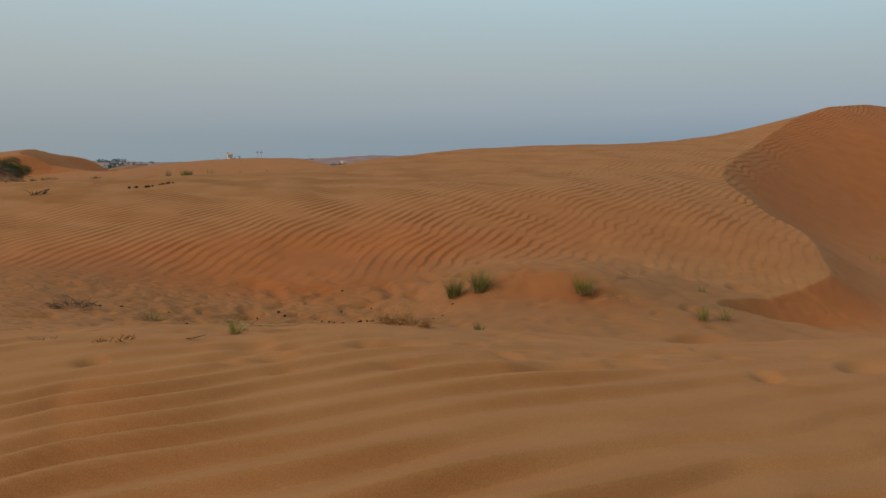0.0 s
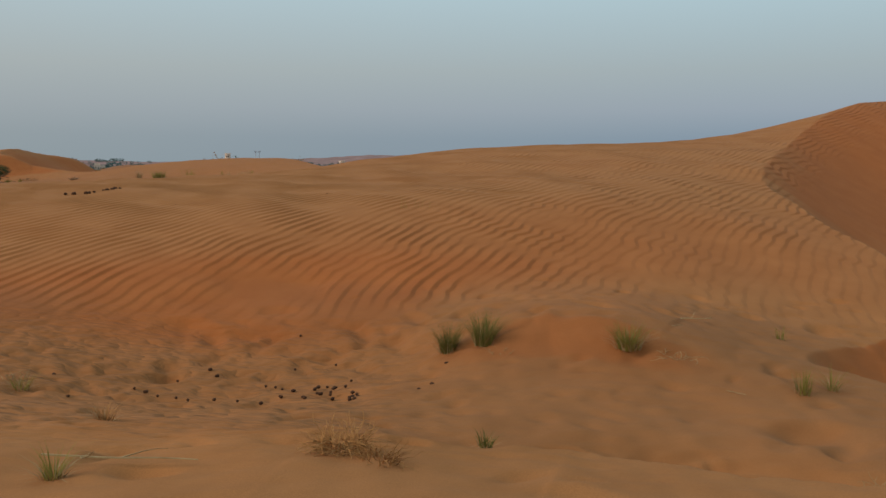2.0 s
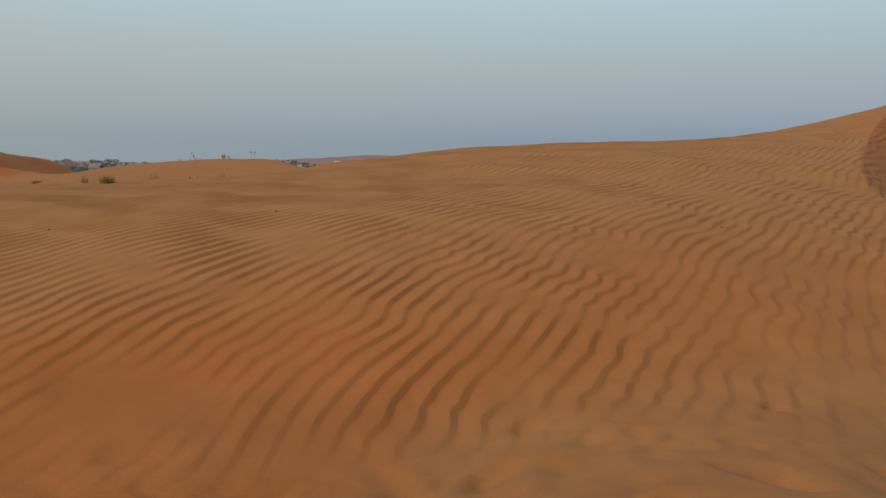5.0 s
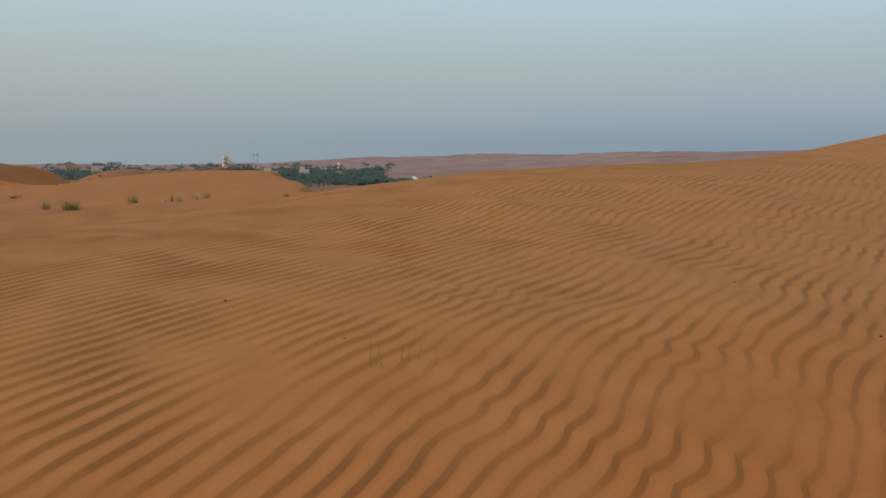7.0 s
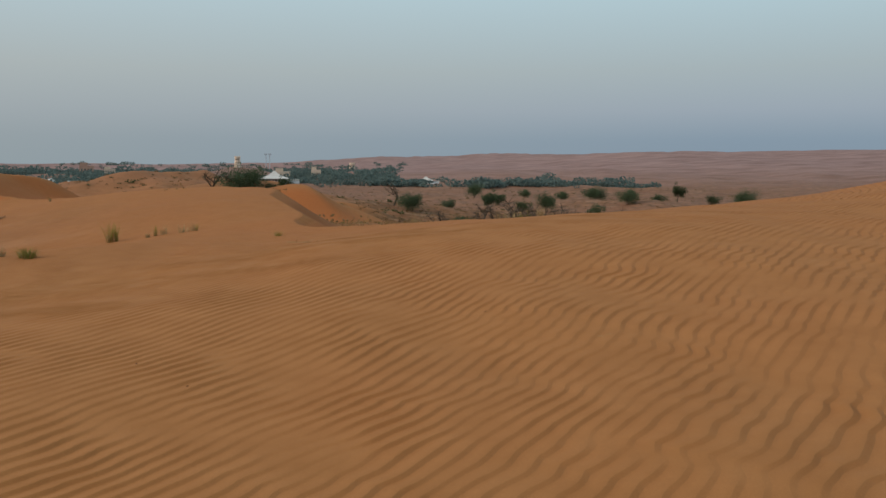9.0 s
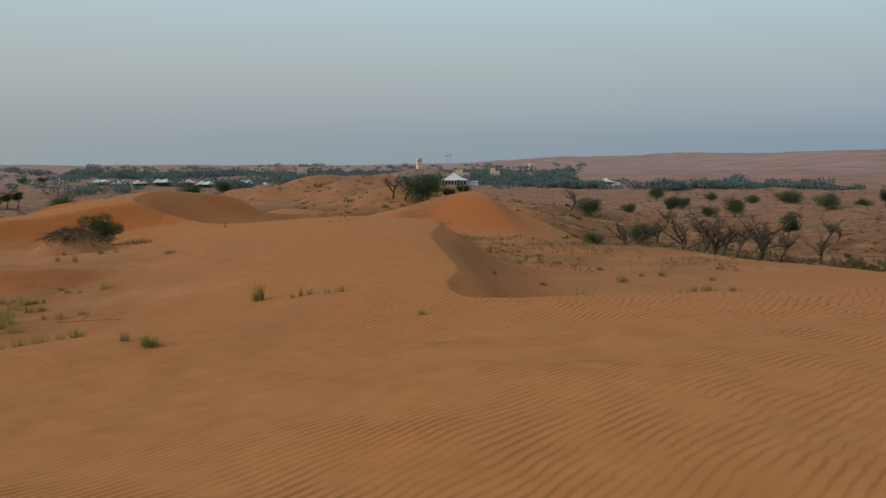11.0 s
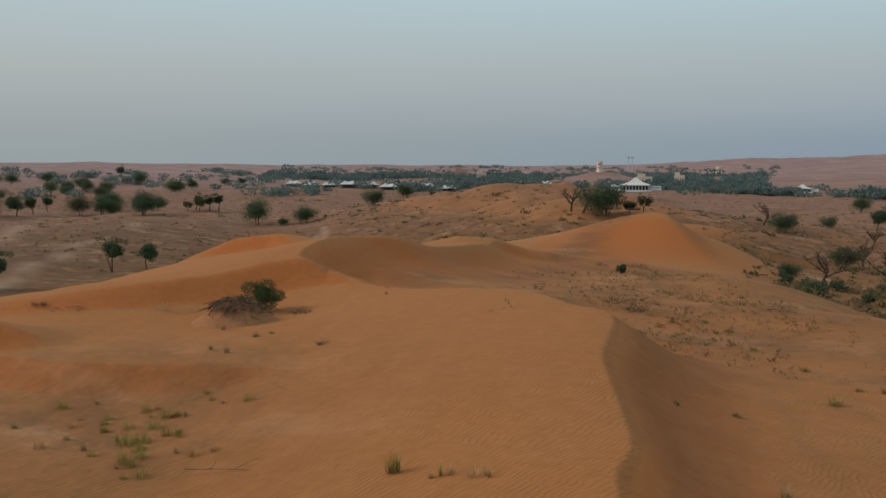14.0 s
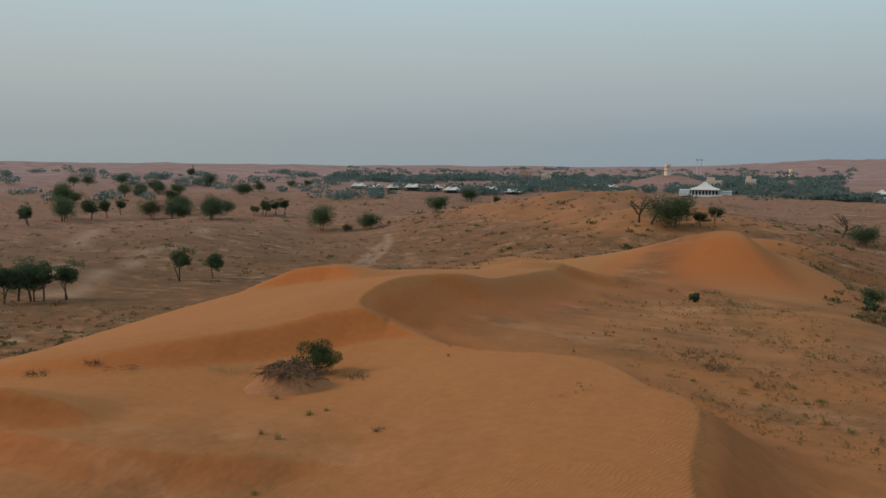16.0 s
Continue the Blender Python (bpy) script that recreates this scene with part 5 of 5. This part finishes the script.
for x, y, w in ((-2, 112, 3.8), (0.2, 129.6, 3.0), (-5.7, 123.6, 2.6), (3.0, 117, 2.4), (6.0, 140, 3.0)):
    b = leafy_bush(rnd, "dark shrub on the valley slope", w, w * 0.55, 420, 0.16, LEAF_DARK)
    b.matrix_world = on_ground(x, y)
    tagged(b, group="shrubs on the valley slope")
for ob, x, y in zip(BARE, (24, 46, 40), (181, 222, 150)):
    ob.matrix_world = on_ground(x, y)
    tagged(ob, group="bare trees in the valley")


def scatter(seed, count, inside, wide, flat, mats, name, label, per=9, leaf=0.35):
    """Low scrub strewn over an area, too many to count: one object."""
    some = np.random.RandomState(seed)
    xs, ys = inside(some, count)
    zs, _ = relief(xs, ys)
    n = len(xs)
    size = wide * some.lognormal(0, 0.45, n)
    p = np.stack([xs, ys, zs], -1)[:, None] + some.normal(0, 0.42, (n, per, 3)) * np.array([1, 1, 0])[None, None] * size[:, None, None]
    p[:, :, 2] += np.abs(some.normal(0.25, 0.3, (n, per))) * size[:, None] * flat
    a = some.normal(0, 1, (n, per, 3))
    a /= np.linalg.norm(a, axis=-1, keepdims=True)
    b = np.cross(a, some.normal(0, 1, (n, per, 3)))
    b /= np.linalg.norm(b, axis=-1, keepdims=True) + 1e-9
    s = (leaf * size[:, None] * some.uniform(0.6, 1.3, (n, per)))[..., None]
    quad = np.stack([p - a * s, p + b * s * 0.7, p + a * s, p - b * s * 0.7], 2).reshape(-1, 3)
    me = bpy.data.meshes.new(name)
    count_q = n * per
    me.vertices.add(count_q * 4)
    me.vertices.foreach_set("co", quad.astype(np.float32).ravel())
    me.loops.add(count_q * 4)
    me.loops.foreach_set("vertex_index", np.arange(count_q * 4, dtype=np.int32))
    me.polygons.add(count_q)
    me.polygons.foreach_set("loop_start", np.arange(0, count_q * 4, 4, dtype=np.int32))
    me.update(calc_edges=True)
    me.materials.append(mats)
    return tagged(new(name, me), label, "scrub", kind="stuff")


def fan(some, count, near, reach, left, right, power=1.0):
    """Points between two distances and two bearings (degrees to the left of straight ahead)."""
    d = near + (reach - near) * some.uniform(0, 1, count) ** power
    a = np.radians(some.uniform(right, left, count))
    return -d * np.sin(a), 15 + d * np.cos(a)


def low_plain(some, count):
    x, y = fan(some, count, 90, 640, 62, -22, 1.3)
    z, _ = relief(x, y)
    keep = (z < -7) & (waver(x, y, 60, 71) > -0.7)
    return x[keep], y[keep]


def hill_side(some, count):
    x, y = some.uniform(-170, 30, count), some.uniform(180, 400, count)
    z, _ = relief(x, y)
    return x[z > -13], y[z > -13]


def valley_side(some, count):
    x, y = some.uniform(-6, 60, count), some.uniform(100, 210, count)
    z, _ = relief(x, y)
    keep = (z < -6.5) & (z > -14.5) & (x > -8 + 0.1 * (y - 100))
    return x[keep], y[keep]


SCRUB = speckled("scrub", (0.165, 0.100, 0.046), (0.270, 0.168, 0.082), 0.6, 0.9, 0.1, leafy=0.45)
SCRUB_GREEN = speckled("scrub_green", (0.080, 0.078, 0.030), (0.145, 0.130, 0.054), 0.6, 0.9, 0.1, leafy=0.45)
scatter(81, 12000, low_plain, 0.50, 0.40, SCRUB, "plain_scrub", "low brown desert scrub strewn over the plain", 14, 0.22)
scatter(82, 420, low_plain, 0.8, 0.6, SCRUB_GREEN, "plain_scrub", "low olive-green desert scrub on the plain", 26, 0.2)
scatter(83, 380, hill_side, 0.9, 0.55, SCRUB_GREEN, "hill_scrub", "olive shrubs dotted over sandy hills", 26, 0.2)
scatter(84, 1500, hill_side, 0.6, 0.5, SCRUB, "hill_scrub", "small brown shrubs dotted over sandy hills", 16, 0.2)
scatter(85, 800, lambda some, n: (some.normal(-84, 9, n), some.normal(74, 22, n)), 0.8, 0.5, SCRUB_GREEN, "plain_scrub", "olive grass and shrubs at the dune foot", 26, 0.2)
scatter(86, 300, valley_side, 1.0, 0.6, SCRUB_GREEN, "valley_scrub", "dark shrubs on the valley slope", 40, 0.16)
scatter(87, 500, valley_side, 1.0, 0.5, SCRUB, "valley_scrub", "brown shrubs on the valley slope", 24, 0.2)


def bowl_patches(some, count):
    u = np.repeat(some.uniform(0, 1, count // 9), 9)
    x = -4 - 14 * u + np.repeat(some.normal(0, 4.5, count // 9), 9) + some.normal(0, 1.5, len(u))
    return x, 46 + 64 * u + some.normal(0, 2.0, len(u))


TINDER = speckled("tinder", (0.185, 0.100, 0.040), (0.310, 0.185, 0.082), 2.0, 0.9, 0.1, leafy=0.45)
scatter(88, 800, bowl_patches, 0.28, 0.8, TINDER, "bowl_growth", "thin dry brown grass in patches on the bowl floor", 16, 0.13)
# a belt of woods across the distance: crowns of leaf clumps, too many and too far to count


def grove(seed, count, inside, wide, name, label, lumps=3):
    some = np.random.RandomState(seed)
    xs, ys = inside(some, count)
    zs, _ = relief(xs, ys)
    n = len(xs) * lumps
    size = np.repeat(wide * some.lognormal(0, 0.30, len(xs)), lumps)
    way = some.normal(0, 1, (n, 3))
    way *= some.uniform(0.2, 1.0, (n, 1)) ** 0.4 / np.linalg.norm(way, axis=1, keepdims=True)
    at = np.stack([np.repeat(xs, lumps), np.repeat(ys, lumps), np.repeat(zs, lumps)], -1)
    at = at + way * size[:, None] * np.array([1.3, 1.3, 0.60])
    at[:, 2] += size * 0.62
    a = some.normal(0, 1, (n, 3))
    a /= np.linalg.norm(a, axis=1, keepdims=True)
    b = np.cross(a, some.normal(0, 1, (n, 3)))
    b /= np.linalg.norm(b, axis=1, keepdims=True) + 1e-9
    r = size[:, None] * some.uniform(0.12, 0.26, (n, 1))
    p = np.stack([at - a * r, at + b * r * 0.8, at + a * r, at - b * r * 0.8], 1)
    me = bpy.data.meshes.new(name)
    me.vertices.add(n * 4)
    me.vertices.foreach_set("co", p.astype(np.float32).ravel())
    me.loops.add(n * 4)
    me.loops.foreach_set("vertex_index", np.arange(n * 4, dtype=np.int32))
    me.polygons.add(n)
    me.polygons.foreach_set("loop_start", np.arange(0, n * 4, 4, dtype=np.int32))
    me.update(calc_edges=True)
    me.materials.append(LEAF_HAZED)
    return tagged(new(name, me), label, "trees", kind="stuff")


def level_fan(*span, top=-10.5):
    def pick(some, count):
        x, y = fan(some, count, *span)
        keep = (relief(x, y)[0] < top) & (waver(x, y, 150, 77) > -0.5)
        return x[keep], y[keep]
    return pick


def huddled(some, count):
    """Groves on the far plain, a few trees in each."""
    x, y = fan(some, max(2, count // 6), 520, 1250, 58, 34, 0.9)
    x, y = np.repeat(x, 6) + some.normal(0, 16, len(x) * 6), np.repeat(y, 6) + some.normal(0, 12, len(y) * 6)
    return x, y


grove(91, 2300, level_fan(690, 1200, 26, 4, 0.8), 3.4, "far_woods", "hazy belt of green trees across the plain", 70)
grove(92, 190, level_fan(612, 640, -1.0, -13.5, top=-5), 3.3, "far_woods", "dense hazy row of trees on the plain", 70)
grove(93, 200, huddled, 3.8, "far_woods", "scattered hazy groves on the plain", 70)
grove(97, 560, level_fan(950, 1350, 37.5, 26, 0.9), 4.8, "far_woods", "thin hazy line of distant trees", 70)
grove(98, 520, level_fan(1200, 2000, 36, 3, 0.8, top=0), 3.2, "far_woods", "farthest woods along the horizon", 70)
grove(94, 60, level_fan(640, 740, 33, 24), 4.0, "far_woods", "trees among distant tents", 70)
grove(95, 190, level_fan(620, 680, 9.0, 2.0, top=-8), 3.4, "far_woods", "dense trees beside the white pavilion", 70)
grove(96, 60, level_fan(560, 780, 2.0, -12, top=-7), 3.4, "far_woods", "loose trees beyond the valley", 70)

# ---- buildings in the distance ----


def white_pavilion(wide, deep, tall, label):
    """A white hall: columned front, flared tent roof with a peak, flat wings."""
    ob = new("pavilion")
    part("wall", box(0, deep * 0.1, 0, wide * 0.5, deep * 0.7, tall * 0.42), WHITE_WALL, ob)
    n = 9
    for k in range(n):
        x = (k / (n - 1) - 0.5) * wide * 0.52
        part("column", box(x, -deep * 0.36, 0, wide * 0.014, wide * 0.014, tall * 0.44), WHITE_WALL, ob)
        if k < n - 1:
            part("window", box(x + wide * 0.0325, -deep * 0.252, tall * 0.04, wide * 0.042, 0.1, tall * 0.32), DARK_OPENING, ob)
    ring, levels = [], ((0.30, 0.42), (0.29, 0.46), (0.17, 0.60), (0.09, 0.76), (0.02, 0.98))
    for r, z in levels:
        ring.append([(sx * wide * r, sy * deep * r * 1.55, tall * z) for sx, sy in ((-1, -1), (1, -1), (1, 1), (-1, 1))])
    verts = [p for r in ring for p in r]
    faces = [(4 * r + k, 4 * r + (k + 1) % 4, 4 * r + 4 + (k + 1) % 4, 4 * r + 4 + k) for r in range(len(levels) - 1) for k in range(4)]
    part("roof", (verts, faces + [(3, 2, 1, 0), tuple(range(len(verts) - 4, len(verts)))]), CANVAS, ob, "pale tent-like roof rising to a peak")
    part("wing", box(-wide * 0.40, 0, 0, wide * 0.20, deep * 0.6, tall * 0.42), WHITE_WALL, ob)
    part("wing", box(wide * 0.40, 0, 0, wide * 0.24, deep * 0.6, tall * 0.26), WHITE_WALL, ob)
    part("wing_roof", box(wide * 0.40, 0, tall * 0.30, wide * 0.25, deep * 0.64, tall * 0.03), CANVAS, ob)
    part("terrace_wall", box(wide * 0.05, -deep * 0.75, -0.4, wide * 0.56, 0.4, tall * 0.14), WHITE_WALL, ob)
    return tagged(ob, label, "pavilion")


def camp_tent(wide, tall, label):
    """A camp tent: dark open sides, posts, a sagging pale canvas roof with two peaks."""
    ob = new("camp_tent")
    part("wall", box(0, 0, 0, wide * 0.86, wide * 0.42, tall * 0.5), TENT_WALL, ob)
    for s in (-1, 1):
        for k in (-1, 0, 1):
            part("post", box(k * wide * 0.44, s * wide * 0.27, 0, 0.18, 0.18, tall * 0.52), BARK, ob)
    part("opening", box(0, -wide * 0.212, 0.1, wide * 0.6, 0.08, tall * 0.38), DARK_OPENING, ob)
    xs = (-0.5, -0.38, -0.22, 0.0, 0.22, 0.38, 0.5)
    zs = (0.50, 0.66, 1.0, 0.80, 1.0, 0.66, 0.50)
    verts = [(x * wide, s * wide * 0.31, tall * 0.48) for x in xs for s in (-1, 1)] + [(x * wide * 0.98, 0, tall * z) for x, z in zip(xs, zs)]
    faces = [(2 * k, 2 * k + 2, 15 + k, 14 + k) for k in range(6)] + [(2 * k + 3, 2 * k + 1, 14 + k, 15 + k) for k in range(6)] + [(1, 0, 14), (12, 13, 20)]
    part("roof", (verts, faces), CANVAS, ob, "pale canvas roof with two peaks")
    return tagged(ob, label, "tent")


def watch_tower(wide, tall, label):
    """A round mud-plastered tower, narrowing upwards, with a parapet and slits."""
    ob = new("watch_tower")
    n = 20
    prof = ((0.50, -0.1), (0.47, 0.0), (0.40, 0.55), (0.37, 0.86), (0.39, 0.88), (0.39, 1.0), (0.34, 1.0), (0.34, 0.9))
    verts = [(wide * r * math.cos(2 * math.pi * k / n), wide * r * math.sin(2 * math.pi * k / n), tall * z) for r, z in prof for k in range(n)]
    faces = [(n * r + k, n * r + (k + 1) % n, n * r + n + (k + 1) % n, n * r + n + k) for r in range(len(prof) - 1) for k in range(n)]
    part("shaft", (verts, faces + [tuple(range(n * 7, n * 8))]), PLASTER, ob, "sand-coloured plaster, narrowing upwards", True)
    for a in (-2.0, -1.57, -1.1):
        for z, r in ((0.35, 0.435), (0.68, 0.39)):
            part("slit", box(wide * r * math.cos(a), wide * r * math.sin(a), tall * z, wide * 0.07, wide * 0.07, tall * 0.09), DARK_OPENING, ob)
    for k in range(8):
        a = math.pi * 2 * k / 8
        part("merlon", box(wide * 0.365 * math.cos(a), wide * 0.365 * math.sin(a), tall, wide * 0.10, wide * 0.10, tall * 0.05), PLASTER, ob)
    return tagged(ob, label, "tower")


def light_mast(tall, label):
    ob = new("light_mast")
    for x in (-3.0, 3.0):
        part("pole", tube([(x, 0, -0.5), (x, 0, tall * 0.5), (x, 0, tall)], (0.75, 0.6, 0.45), 6), STEEL, ob)
        part("head_frame", box(x, 0, tall - 0.6, 4.4, 0.6, 0.6), STEEL, ob)
        for k in range(3):
            part("floodlight", box(x + (k - 1) * 1.5, -0.4, tall - 0.2, 1.2, 0.7, 1.9), STEEL, ob)
    for z in (0.30, 0.62):
        part("brace", box(0, 0, tall * z, 6.0, 0.3, 0.3), STEEL, ob)
    return tagged(ob, label, "mast")


def flat_house(sx, sy, tall, mat, label):
    ob = new("house")
    part("wall", box(0, 0, -0.5, sx, sy, tall + 0.5), mat, ob)
    part("parapet", box(0, 0, tall, sx * 1.02, sy * 1.02, tall * 0.08), mat, ob)
    part("upper_room", box(-sx * 0.2, 0, tall * 1.08, sx * 0.5, sy * 0.7, tall * 0.4), mat, ob)
    for k in range(4):
        part("window", box((k - 1.5) * sx * 0.22, -sy * 0.5, tall * 0.45, sx * 0.08, 0.12, tall * 0.25), DARK_OPENING, ob)
    part("door", box(sx * 0.02, -sy * 0.5, 0, sx * 0.08, 0.14, tall * 0.36), DARK_OPENING, ob)
    return tagged(ob, label, "house")


def stand(ob, x, y, turn=0.0):
    ob.matrix_world = on_ground(x, y, turn)
    return ob


stand(white_pavilion(36, 18, 10.5, "white pavilion with columns and a peaked roof"), -137, 655, 12)
stand(white_pavilion(20, 12, 5.5, "small white pavilion with a low roof"), -22, 690, 4)
CAMP = "camp tents beyond the plain"
for x, y, w, turn in ((-436, 640, 15, 30), (-414, 634, 16, 32), (-399, 640, 14, 34), (-369, 623, 16, 28), (-351, 628, 14, 30), (-326, 613, 15, 26), (-297, 624, 14, 24), (-280, 628, 14, 26)):
    tagged(stand(camp_tent(w, w * 0.36, "pale canvas camp tent among trees"), x, y, turn), group=CAMP)
for x, y in ((-262, 742), (-250, 745), (-238, 748)):
    tagged(stand(camp_tent(12, 4.6, "distant pale canvas camp tent"), x, y, 18), group=CAMP)
stand(watch_tower(7.4, 10.7, "round sand-coloured watch tower on a knoll"), -225, 890)
stand(watch_tower(12.0, 15.6, "slim pale watch tower above the trees"), -162, 1363)
stand(watch_tower(6.5, 9.0, "small far watch tower"), -560, 1290)
stand(light_mast(27, "tall twin-pole floodlight mast"), -305, 1399, 14)
stand(flat_house(15, 10, 9, TERRACOTTA, "terracotta flat-roofed house among trees"), -415, 963, 20)
stand(flat_house(12, 9, 6, PLASTER, "sand-coloured flat-roofed house among trees"), -398, 985, 20)
stand(flat_house(14, 9, 7, PLASTER, "ochre flat-roofed house in the woods"), -160, 800, 12)
stand(flat_house(9, 7, 7, PLASTER, "small ochre house in the woods"), -131, 815, 10)
